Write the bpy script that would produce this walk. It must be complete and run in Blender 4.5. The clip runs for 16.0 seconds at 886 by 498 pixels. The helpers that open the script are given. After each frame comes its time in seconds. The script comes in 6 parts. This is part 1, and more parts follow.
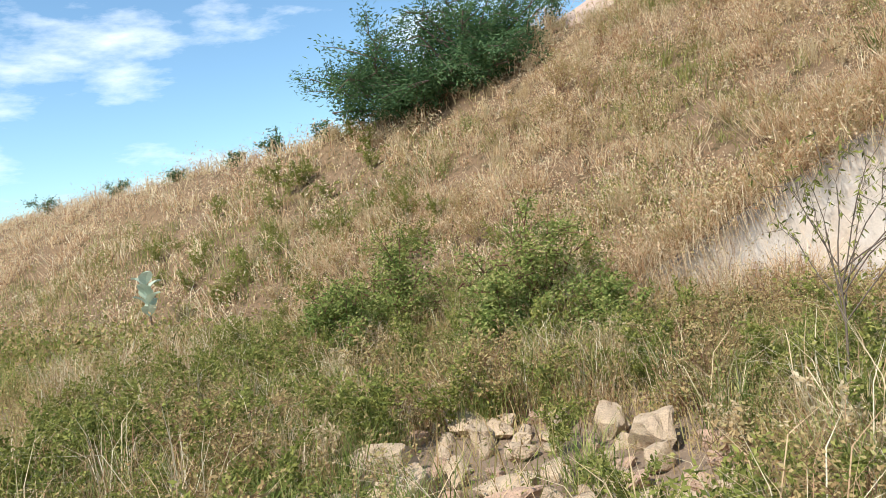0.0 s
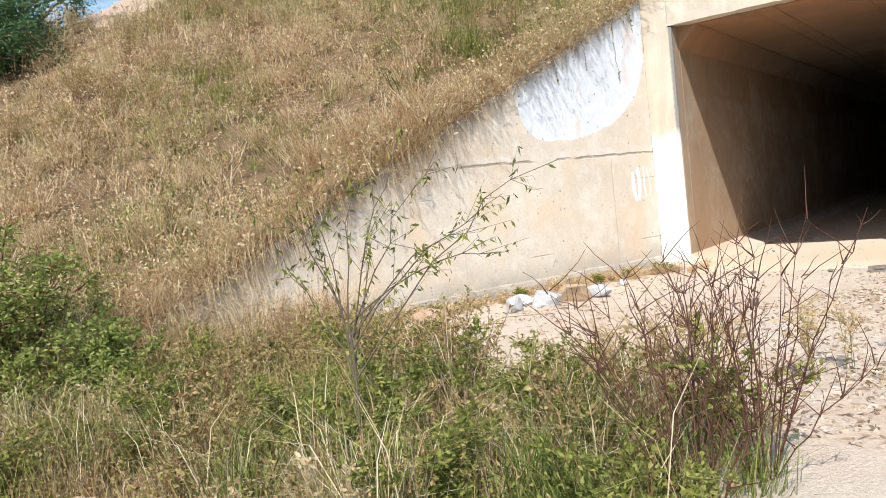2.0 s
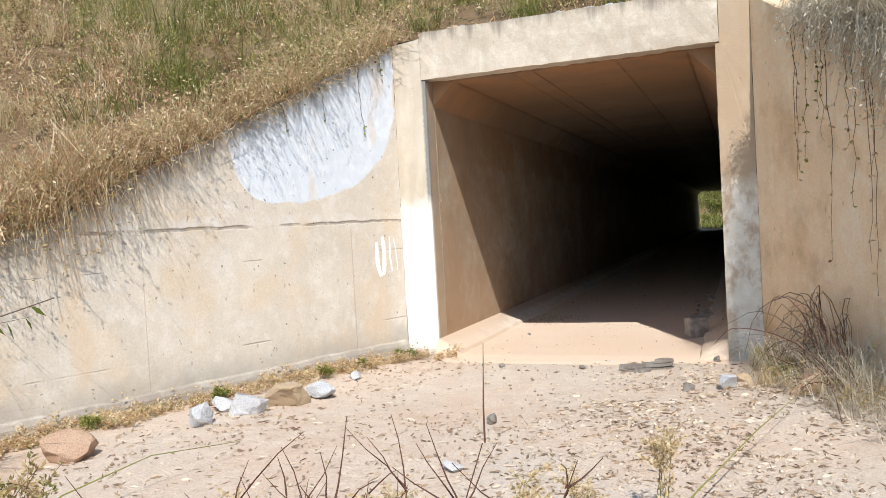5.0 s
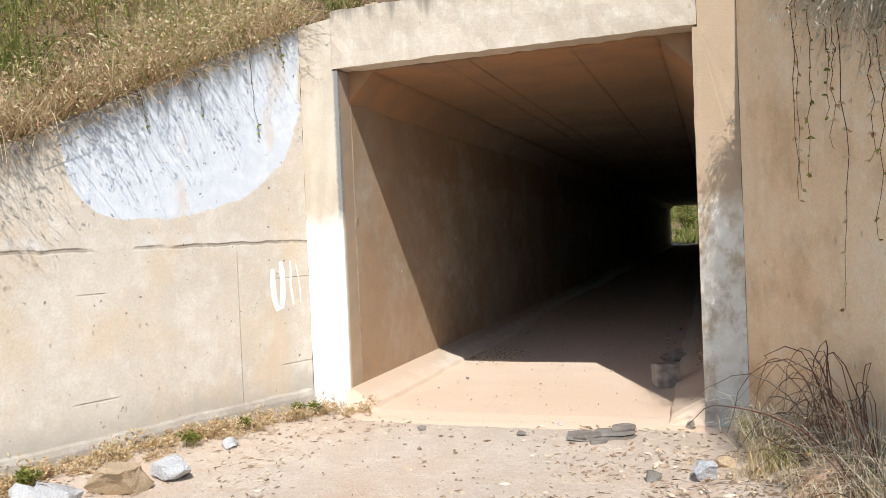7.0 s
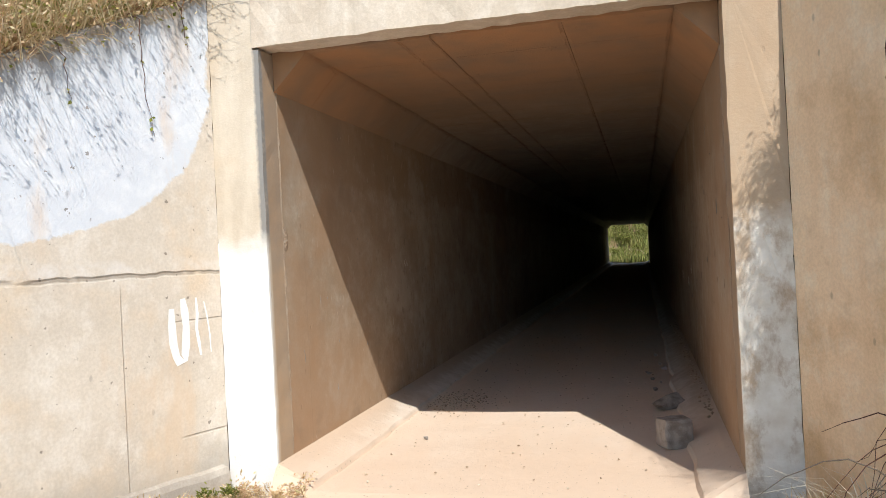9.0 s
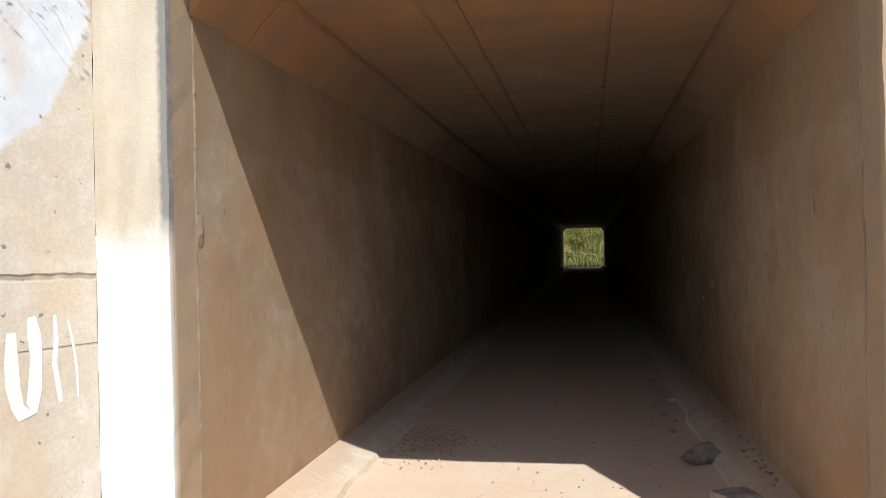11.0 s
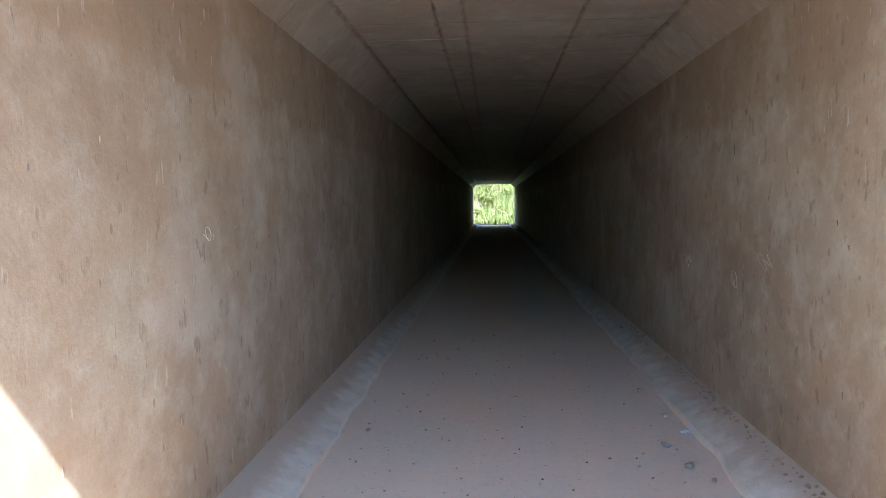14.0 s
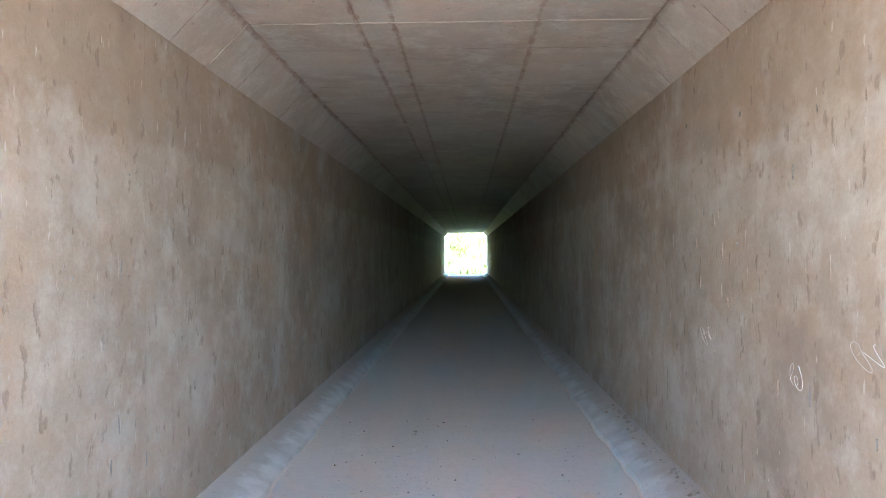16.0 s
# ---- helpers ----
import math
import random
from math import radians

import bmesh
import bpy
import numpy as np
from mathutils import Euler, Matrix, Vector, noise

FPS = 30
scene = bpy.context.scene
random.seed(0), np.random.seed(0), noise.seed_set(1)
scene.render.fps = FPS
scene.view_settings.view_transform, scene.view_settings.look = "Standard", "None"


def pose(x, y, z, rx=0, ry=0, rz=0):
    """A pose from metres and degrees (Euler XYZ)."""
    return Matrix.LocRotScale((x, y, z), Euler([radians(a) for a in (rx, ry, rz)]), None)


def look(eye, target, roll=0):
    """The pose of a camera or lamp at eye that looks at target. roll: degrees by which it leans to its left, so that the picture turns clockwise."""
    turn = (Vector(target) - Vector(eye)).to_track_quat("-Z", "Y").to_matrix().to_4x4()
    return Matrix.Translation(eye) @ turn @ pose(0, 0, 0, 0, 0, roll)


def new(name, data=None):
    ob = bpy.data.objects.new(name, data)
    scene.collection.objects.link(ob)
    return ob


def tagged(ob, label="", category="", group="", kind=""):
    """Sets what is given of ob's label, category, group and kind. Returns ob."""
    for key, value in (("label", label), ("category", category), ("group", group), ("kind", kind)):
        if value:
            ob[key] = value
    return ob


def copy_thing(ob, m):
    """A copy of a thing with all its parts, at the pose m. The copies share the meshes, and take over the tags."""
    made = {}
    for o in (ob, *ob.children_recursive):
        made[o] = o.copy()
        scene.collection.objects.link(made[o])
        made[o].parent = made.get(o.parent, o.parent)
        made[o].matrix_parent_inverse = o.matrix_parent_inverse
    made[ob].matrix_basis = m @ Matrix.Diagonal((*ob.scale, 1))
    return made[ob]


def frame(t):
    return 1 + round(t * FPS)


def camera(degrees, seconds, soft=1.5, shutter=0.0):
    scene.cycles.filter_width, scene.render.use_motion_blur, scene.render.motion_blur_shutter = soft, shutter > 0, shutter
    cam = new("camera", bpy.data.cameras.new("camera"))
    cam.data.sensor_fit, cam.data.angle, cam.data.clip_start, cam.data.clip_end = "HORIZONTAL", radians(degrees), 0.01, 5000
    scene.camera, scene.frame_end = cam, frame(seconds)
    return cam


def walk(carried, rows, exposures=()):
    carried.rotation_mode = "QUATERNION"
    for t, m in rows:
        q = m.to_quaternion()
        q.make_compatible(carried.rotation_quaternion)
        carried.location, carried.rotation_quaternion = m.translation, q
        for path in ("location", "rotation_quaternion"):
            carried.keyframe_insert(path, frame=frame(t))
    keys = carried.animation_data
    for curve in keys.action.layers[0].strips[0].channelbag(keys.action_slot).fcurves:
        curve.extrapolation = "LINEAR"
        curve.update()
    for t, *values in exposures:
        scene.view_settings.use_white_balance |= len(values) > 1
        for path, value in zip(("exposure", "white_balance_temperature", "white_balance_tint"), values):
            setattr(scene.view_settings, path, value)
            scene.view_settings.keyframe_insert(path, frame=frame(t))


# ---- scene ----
cam = camera(59.1, 16.0, soft=0.6)
PATH = [
    (0, (2.256, -10.436, 1.127), (0.403, -9.686, 1.081), -7.5),
    (0.5, (2.073, -10.293, 1.122), (0.29, -9.387, 1.102), -6.5),
    (1, (1.87, -10.175, 1.198), (0.289, -8.953, 1.124), -6.6),
    (1.5, (1.776, -9.997, 1.208), (0.431, -8.52, 1.106), -6.2),
    (2, (1.8, -9.701, 1.169), (0.617, -8.092, 1.046), -6.2),
    (2.5, (1.859, -9.438, 1.234), (0.589, -7.893, 1.192), -5.0),
    (3, (1.809, -9.211, 1.312), (0.766, -7.507, 1.218), -5.0),
    (3.5, (1.821, -9.003, 1.391), (0.792, -7.294, 1.251), -4.7),
    (4, (1.817, -8.631, 1.346), (0.767, -6.93, 1.297), -4.1),
    (4.5, (1.754, -8.291, 1.35), (0.729, -6.575, 1.273), -4.5),
    (5, (1.673, -7.983, 1.402), (0.956, -6.117, 1.344), -3.2),
    (7.5, (1.563, -5.926, 1.5), (0.908, -4.037, 1.467), -2.4),
    (8, (1.332, -5.629, 1.503), (0.647, -3.75, 1.478), -3.2),
    (8.5, (1.132, -5.259, 1.542), (0.649, -3.318, 1.553), -3.0),
    (9, (0.971, -4.872, 1.547), (0.479, -2.934, 1.556), -2.9),
    (9.5, (0.799, -4.494, 1.54), (0.314, -2.554, 1.563), -2.4),
    (10, (0.638, -4.099, 1.569), (0.27, -2.133, 1.585), -2.2),
    (12.5, (0.063, -1.925, 1.584), (-0.321, 0.037, 1.538), -0.0),
    (13, (-0.021, -1.457, 1.554), (-0.369, 0.51, 1.447), -0.5),
    (13.5, (-0.078, -0.974, 1.58), (-0.421, 0.994, 1.488), -0.9),
    (14, (-0.142, -0.47, 1.59), (-0.268, 1.523, 1.475), -0.6),
    (14.5, (-0.092, -0.008, 1.603), (-0.218, 1.984, 1.476), -1.0),
    (15, (-0.061, 0.468, 1.605), (-0.247, 2.457, 1.5), -1.2),
    (15.5, (0.053, 1.126, 1.599), (0.008, 3.125, 1.561), -0.3),
    (16, (0.1, 1.562, 1.596), (0.038, 3.561, 1.605), -0.3),
]
EXPOSURES = [(0, 0.27, 6500, 11), (2.0, 0.18, 6500, 10), (5.0, 0.0, 6420, 10), (8.5, 0.04, 6500, 10), (10.0, -0.08, 6500, 10), (12.3, 0.45, 6400, 10), (13.0, 1.27, 5850, 8), (13.7, 2.12, 5050, 4), (14.5, 2.86, 4900, 2), (15.0, 3.5, 4850, 2), (16.0, 4.32, 4700, 2)]
walk(cam, [(t, look(eye, target, roll)) for t, eye, target, roll in PATH], EXPOSURES)

# ---- daylight: a high sun behind the right shoulder and a blue sky with thin clouds ----
SUN = Vector((0.476, -1.0, 1.2)).normalized()
lamp = bpy.data.lights.new("sun", "SUN")
lamp.energy, lamp.angle, lamp.color = 5.0, radians(0.55), (1.0, 0.955, 0.885)
new("sun", lamp).matrix_world = look(SUN * 60, (0, 0, 0))


def nd(nt, kind, ins=None, **attrs):
    """A node with its inputs: sockets are linked, anything else is set."""
    n = nt.nodes.new(kind)
    for key, value in attrs.items():
        setattr(n, key, value)
    for key, value in (ins or {}).items():
        if isinstance(value, bpy.types.NodeSocket):
            nt.links.new(value, n.inputs[key])
        else:
            n.inputs[key].default_value = value
    return n


def mth(nt, op, a, b=0.0):
    return nd(nt, "ShaderNodeMath", {0: a, 1: b}, operation=op).outputs[0]


def mix(nt, fac, a, b, blend="MIX"):
    n = nd(nt, "ShaderNodeMix", {0: fac}, data_type="RGBA", blend_type=blend)
    for k, v in ((6, a), (7, b)):
        if isinstance(v, bpy.types.NodeSocket):
            nt.links.new(v, n.inputs[k])
        else:
            n.inputs[k].default_value = (*v[:3], 1)
    return n.outputs[2]


def step(nt, v, lo, hi, to_lo=0.0, to_hi=1.0):
    return nd(nt, "ShaderNodeMapRange", {0: v, 1: lo, 2: hi, 3: to_lo, 4: to_hi}).outputs[0]


def nz(nt, vec, scale, detail=4.0, rough=0.6):
    return nd(nt, "ShaderNodeTexNoise", {"Vector": vec, "Scale": scale, "Detail": detail, "Roughness": rough}).outputs[0]


def scaled(nt, vec, s):
    return nd(nt, "ShaderNodeVectorMath", {0: vec, 1: s}, operation="MULTIPLY").outputs[0]


world = bpy.data.worlds.new("world")
scene.world = world
world.use_nodes = True
wt = world.node_tree
wt.nodes.clear()
sky = nd(wt, "ShaderNodeTexSky", sky_type="NISHITA", sun_disc=False, sun_elevation=radians(47.3),
         sun_rotation=math.atan2(SUN.x, SUN.y), air_density=1.0, dust_density=0.25, ozone_density=1.5)
way = nd(wt, "ShaderNodeTexCoord").outputs["Generated"]
cloud = nd(wt, "ShaderNodeTexNoise", {"Vector": scaled(wt, way, (1.0, 1.0, 3.2)), "Scale": 3.1, "Detail": 9.0, "Roughness": 0.58})
cover = step(wt, cloud.outputs[0], 0.50, 0.68, 0.0, 0.85)
heaven = mix(wt, cover, mix(wt, 1.0, sky.outputs[0], (0.85, 1.05, 1.08), "MULTIPLY"), (8.6, 9.0, 9.5))
back = nd(wt, "ShaderNodeBackground", {"Color": heaven, "Strength": 0.15})
nd(wt, "ShaderNodeOutputWorld", {"Surface": back.outputs[0]})


# ---- materials ----
def mat_new(name):
    m = bpy.data.materials.new(name)
    m.use_nodes = True
    nt = m.node_tree
    nt.nodes.clear()
    return m, nt


def finish(nt, color, rough=0.9, height=None, bump=0.3, dist=0.02, spec=0.3, through_light=0.0):
    ins = {"Base Color": color, "Roughness": rough, "Specular IOR Level": spec}
    if height is not None:
        ins["Normal"] = nd(nt, "ShaderNodeBump", {"Strength": bump, "Distance": dist, "Height": height}).outputs[0]
    surf = nd(nt, "ShaderNodeBsdfPrincipled", ins).outputs[0]
    if through_light:
        tl = nd(nt, "ShaderNodeBsdfTranslucent", {"Color": color}).outputs[0]
        surf = nd(nt, "ShaderNodeMixShader", {0: through_light, 1: surf, 2: tl}).outputs[0]
    nd(nt, "ShaderNodeOutputMaterial", {"Surface": surf})


def concrete(name, base, dark, light, streak=0.35, pits=0.5, extra=None, rough=0.88, warm=None, relief=0.012):
    m, nt = mat_new(name)
    p = nd(nt, "ShaderNodeNewGeometry").outputs["Position"]
    n1, n2, n3 = nz(nt, p, 0.9, 6), nz(nt, p, 5.5, 8, 0.68), nz(nt, p, 55, 5)
    n4 = nz(nt, scaled(nt, p, (7.0, 7.0, 0.45)), 1.0, 5)
    c = mix(nt, step(nt, n1, 0.38, 0.66), base, dark)
    c = mix(nt, step(nt, n2, 0.48, 0.68, 0, 0.75), c, light)
    if warm:
        c = mix(nt, step(nt, nz(nt, p, 1.7, 5), 0.5, 0.68, 0, 0.7), c, warm)
    c = mix(nt, step(nt, n4, 0.52, 0.74, 0, streak), c, dark)
    c = mix(nt, step(nt, n3, 0.38, 0.62, 0.0, 0.36), c, (0.74, 0.72, 0.70), "MULTIPLY")
    v = nd(nt, "ShaderNodeTexVoronoi", {"Vector": scaled(nt, p, (1.0, 1.0, 0.55)), "Scale": 6.5})
    pit = step(nt, v.outputs["Distance"], 0.05, 0.085, pits, 0.0)
    c = mix(nt, pit, c, (0.06, 0.045, 0.035))
    h = mth(nt, "ADD", mth(nt, "MULTIPLY", n2, 0.6), mth(nt, "SUBTRACT", mth(nt, "MULTIPLY", n3, 0.35), pit))
    if extra:
        c, h = extra(nt, p, c, h)
    finish(nt, c, rough, h, 0.55, relief, 0.25)
    return m


def axes(nt, p):
    return nd(nt, "ShaderNodeSeparateXYZ", {0: p}).outputs


def line(nt, v, at, half=0.006):
    """1 on a thin line where v is near at."""
    return step(nt, mth(nt, "ABSOLUTE", mth(nt, "SUBTRACT", v, at)), half * 0.5, half * 1.3, 1.0, 0.0)


def wing_extra(nt, p, c, h):
    x, y, z = axes(nt, p)
    edge = nz(nt, p, 3.5, 7, 0.7)
    dy = mth(nt, "ADD", y, 1.4)
    low = mth(nt, "MAXIMUM", mth(nt, "DIVIDE", mth(nt, "SUBTRACT", 2.78, z), 1.07), 0.0)
    blunt = mth(nt, "ADD", mth(nt, "POWER", mth(nt, "DIVIDE", mth(nt, "ABSOLUTE", dy), 0.66), 4.0), mth(nt, "POWER", low, 4.0))
    round_ = mth(nt, "ADD", mth(nt, "POWER", mth(nt, "DIVIDE", mth(nt, "ABSOLUTE", dy), 1.40), 2.0), mth(nt, "POWER", low, 2.0))
    e = mth(nt, "ADD", mth(nt, "MULTIPLY", step(nt, dy, -0.001, 0.001, 1.0, 0.0), blunt), mth(nt, "MULTIPLY", step(nt, dy, -0.001, 0.001), round_))
    e = mth(nt, "ADD", e, mth(nt, "MULTIPLY", mth(nt, "SUBTRACT", edge, 0.5), 0.30))
    bare = mth(nt, "ADD", mth(nt, "SUBTRACT", z, mth(nt, "MULTIPLY", y, 0.51)), mth(nt, "MULTIPLY", mth(nt, "SUBTRACT", edge, 0.5), 0.4))
    e = mth(nt, "MAXIMUM", e, step(nt, bare, 3.30, 3.34, 0.0, 1.2))
    paint = step(nt, e, 0.97, 1.0, 0.93, 0.0)
    c = mix(nt, paint, c, mix(nt, step(nt, nz(nt, p, 9, 6), 0.45, 0.7), (0.65, 0.69, 0.75), (0.75, 0.78, 0.82)))
    flake = step(nt, nz(nt, p, 16, 7, 0.75), 0.66, 0.69, 0.0, 0.6)
    c = mix(nt, mth(nt, "MULTIPLY", flake, paint), c, (0.60, 0.53, 0.44))
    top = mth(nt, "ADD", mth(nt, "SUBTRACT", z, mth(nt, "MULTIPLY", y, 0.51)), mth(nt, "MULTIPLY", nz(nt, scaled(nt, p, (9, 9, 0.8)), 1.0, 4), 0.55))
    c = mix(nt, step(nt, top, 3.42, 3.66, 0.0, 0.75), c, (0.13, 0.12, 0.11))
    wob = mth(nt, "ADD", z, mth(nt, "MULTIPLY", nz(nt, p, 4, 3), 0.05))
    seam = mth(nt, "MULTIPLY", line(nt, wob, 1.52, 0.014), step(nt, nz(nt, p, 2.1, 3), 0.40, 0.5))
    for at, half in ((0.42, 0.007), (1.18, 0.006)):
        seam = mth(nt, "MAXIMUM", seam, mth(nt, "MULTIPLY", line(nt, z, at, half), step(nt, nz(nt, scaled(nt, p, (1, 1, 0.1)), 1.3, 2), 0.5, 0.56, 0.0, 0.5)))
    seam = mth(nt, "MAXIMUM", seam, mth(nt, "MULTIPLY", line(nt, y, -0.72, 0.005), step(nt, z, 1.4, 1.45, 0.45, 0.0)))
    seam = mth(nt, "MAXIMUM", seam, mth(nt, "MULTIPLY", line(nt, y, -2.9, 0.005), step(nt, z, 1.4, 1.45, 0.2, 0.0)))
    chalk = mth(nt, "MULTIPLY", line(nt, wob, 1.575, 0.045), step(nt, nz(nt, p, 3.0, 6, 0.7), 0.45, 0.62, 0.0, 0.6))
    c = mix(nt, chalk, c, (0.74, 0.71, 0.68))
    rust = nz(nt, scaled(nt, p, (1.5, 1.5, 0.5)), 1.6, 6, 0.6)
    c = mix(nt, step(nt, rust, 0.54, 0.66, 0.0, 0.5), c, (0.66, 0.49, 0.33))
    speck = nz(nt, p, 19, 3, 0.5)
    c = mix(nt, step(nt, speck, 0.70, 0.73, 0.0, 0.7), c, (0.16, 0.13, 0.10))
    c = mix(nt, mth(nt, "MULTIPLY", seam, 0.55), c, (0.20, 0.16, 0.12))
    foot = mth(nt, "ADD", z, mth(nt, "MULTIPLY", nz(nt, p, 2.3, 5), 0.5))
    c = mix(nt, step(nt, foot, 0.35, 0.62, 0.65, 0.0), c, (0.36, 0.33, 0.29))
    return c, mth(nt, "SUBTRACT", h, mth(nt, "MULTIPLY", seam, 1.5))


def pillar_extra(nt, p, c, h):
    x, y, z = axes(nt, p)
    edge = mth(nt, "ADD", z, mth(nt, "MULTIPLY", mth(nt, "SUBTRACT", nz(nt, p, 6, 6), 0.5), 0.22))
    paint = step(nt, edge, 1.60, 1.74, 1.0, 0.0)
    worn = step(nt, nz(nt, scaled(nt, p, (1, 1, 0.6)), 5.0, 7, 0.7), 0.38, 0.52, 0.15, 1.0)
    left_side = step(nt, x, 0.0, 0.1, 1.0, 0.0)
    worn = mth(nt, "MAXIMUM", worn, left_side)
    # right post only: brown stain, deepened so its colour also carries shade
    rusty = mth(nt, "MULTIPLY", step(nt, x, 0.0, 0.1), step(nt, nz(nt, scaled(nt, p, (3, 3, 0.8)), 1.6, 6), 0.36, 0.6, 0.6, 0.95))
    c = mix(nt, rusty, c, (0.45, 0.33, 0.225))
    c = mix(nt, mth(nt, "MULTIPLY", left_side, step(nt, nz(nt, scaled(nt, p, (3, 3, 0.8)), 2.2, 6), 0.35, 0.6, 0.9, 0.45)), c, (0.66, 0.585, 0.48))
    strip = mth(nt, "MULTIPLY", mth(nt, "MULTIPLY", line(nt, mth(nt, "ADD", x, mth(nt, "MULTIPLY", nz(nt, p, 22, 4), 0.03)), -1.50, 0.028), step(nt, z, 1.6, 1.75)), 0.85)
    c = mix(nt, strip, c, (0.20, 0.20, 0.20))
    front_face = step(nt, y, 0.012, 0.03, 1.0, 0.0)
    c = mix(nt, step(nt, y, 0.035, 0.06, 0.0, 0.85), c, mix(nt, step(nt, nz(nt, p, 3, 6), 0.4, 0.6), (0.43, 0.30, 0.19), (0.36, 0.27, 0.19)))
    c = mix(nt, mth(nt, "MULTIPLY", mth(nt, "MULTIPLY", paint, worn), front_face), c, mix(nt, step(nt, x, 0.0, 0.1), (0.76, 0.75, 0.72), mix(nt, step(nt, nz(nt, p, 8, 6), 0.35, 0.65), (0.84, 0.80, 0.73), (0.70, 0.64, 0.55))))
    return c, h


def inner_extra(nt, p, c, h):
    x, y, z = axes(nt, p)
    # a darker, rusty band above the pale lower lift, and soil splashed up the foot
    band = mth(nt, "ADD", z, mth(nt, "MULTIPLY", mth(nt, "SUBTRACT", nz(nt, p, 1.8, 5), 0.5), 0.25))
    c = mix(nt, step(nt, band, 2.12, 2.2, 0.0, 0.45), c, (0.27, 0.19, 0.12))
    c = mix(nt, mth(nt, "MULTIPLY", step(nt, band, 1.25, 0.4, 0.0, 0.6), step(nt, y, 0.6, 2.4, 1.0, 0.35)), c, (0.45, 0.29, 0.18))
    drip = nz(nt, scaled(nt, p, (1.0, 3.0, 1.7)), 4.6, 7, 0.62)
    deep = step(nt, y, 0.8, 3.2)
    c = mix(nt, mth(nt, "MULTIPLY", step(nt, drip, 0.62, 0.67, 0.0, 0.45), deep), c, (0.20, 0.15, 0.11))
    blot = nz(nt, scaled(nt, p, (1.0, 0.8, 0.9)), 1.5, 8, 0.66)
    c = mix(nt, mth(nt, "MULTIPLY", step(nt, blot, 0.47, 0.36, 0.0, 0.4), step(nt, y, 0.2, 2.0, 0.3, 1.0)), c, (0.53, 0.485, 0.425))
    c = mix(nt, step(nt, blot, 0.54, 0.66, 0.0, 0.75), c, (0.27, 0.205, 0.15))
    pits = nz(nt, scaled(nt, p, (1.0, 1.5, 0.8)), 8.5, 4, 0.55)
    c = mix(nt, mth(nt, "MULTIPLY", step(nt, pits, 0.625, 0.67, 0.0, 0.5), deep), c, (0.19, 0.14, 0.10))
    h = mth(nt, "SUBTRACT", h, mth(nt, "MULTIPLY", mth(nt, "MULTIPLY", step(nt, pits, 0.63, 0.72), deep), 0.45))
    scratch = nz(nt, scaled(nt, p, (1.0, 9.0, 2.2)), 3.1, 3, 0.5)
    c = mix(nt, step(nt, scratch, 0.70, 0.73, 0.0, 0.5), c, (0.60, 0.55, 0.48))
    # walls turn warmer brown towards the mouth, in uneven patches
    mouth_tint = step(nt, mth(nt, "ADD", y, mth(nt, "MULTIPLY", nz(nt, p, 0.7, 5), 4.0)), 2.4, 6.0, 0.6, 0.0)
    mouth_tint = mth(nt, "MULTIPLY", mouth_tint, step(nt, nz(nt, p, 1.5, 6, 0.65), 0.36, 0.56, 0.15, 1.0))
    c = mix(nt, mouth_tint, c, (0.40, 0.25, 0.145))
    joint = mth(nt, "MULTIPLY", line(nt, mth(nt, "FRACT", mth(nt, "DIVIDE", mth(nt, "ADD", y, 0.6), 2.4)), 0.5, 0.0016), 0.15)
    c = mix(nt, joint, c, (0.15, 0.1, 0.07))
    return c, h


def ceiling_extra(nt, p, c, h):
    x, y, z = axes(nt, p)
    wx = mth(nt, "ADD", x, mth(nt, "MULTIPLY", mth(nt, "SUBTRACT", nz(nt, p, 7, 6, 0.7), 0.5), 0.07))
    seam = line(nt, wx, -0.56, 0.02)
    for at in (-0.34, 0.54, -1.24, 1.24):
        seam = mth(nt, "MAXIMUM", seam, line(nt, wx, at, 0.018))
    wy = mth(nt, "FRACT", mth(nt, "DIVIDE", mth(nt, "ADD", y, mth(nt, "MULTIPLY", nz(nt, p, 7, 6, 0.7), 0.08)), 1.22))
    seam = mth(nt, "MAXIMUM", seam, line(nt, wy, 0.72, 0.006))
    seam = mth(nt, "MULTIPLY", seam, step(nt, nz(nt, p, 6, 6, 0.7), 0.38, 0.62, 0.1, 1.0))
    c = mix(nt, mth(nt, "MULTIPLY", seam, 0.75), c, (0.19, 0.11, 0.075))
    # ceiling is darker brown near the mouth and greyer further in
    mouth_tint = step(nt, mth(nt, "ADD", y, mth(nt, "MULTIPLY", nz(nt, p, 0.7, 5), 3.0)), 4.0, 7.5, 0.8, 0.0)
    c = mix(nt, mouth_tint, c, mix(nt, step(nt, nz(nt, p, 2.2, 6), 0.4, 0.62), (0.25, 0.15, 0.085), (0.20, 0.135, 0.09)))
    # orange-brown over the first metres of ceiling
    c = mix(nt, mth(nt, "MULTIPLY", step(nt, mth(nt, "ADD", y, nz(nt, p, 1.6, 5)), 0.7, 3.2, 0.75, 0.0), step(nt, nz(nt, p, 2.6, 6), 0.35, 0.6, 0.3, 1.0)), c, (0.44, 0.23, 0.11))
    rough_rows = nz(nt, scaled(nt, p, (1.2, 8.0, 1.0)), 2.0, 5, 0.7)
    return c, mth(nt, "ADD", mth(nt, "SUBTRACT", h, mth(nt, "MULTIPLY", seam, 1.2)), mth(nt, "MULTIPLY", rough_rows, 0.5))


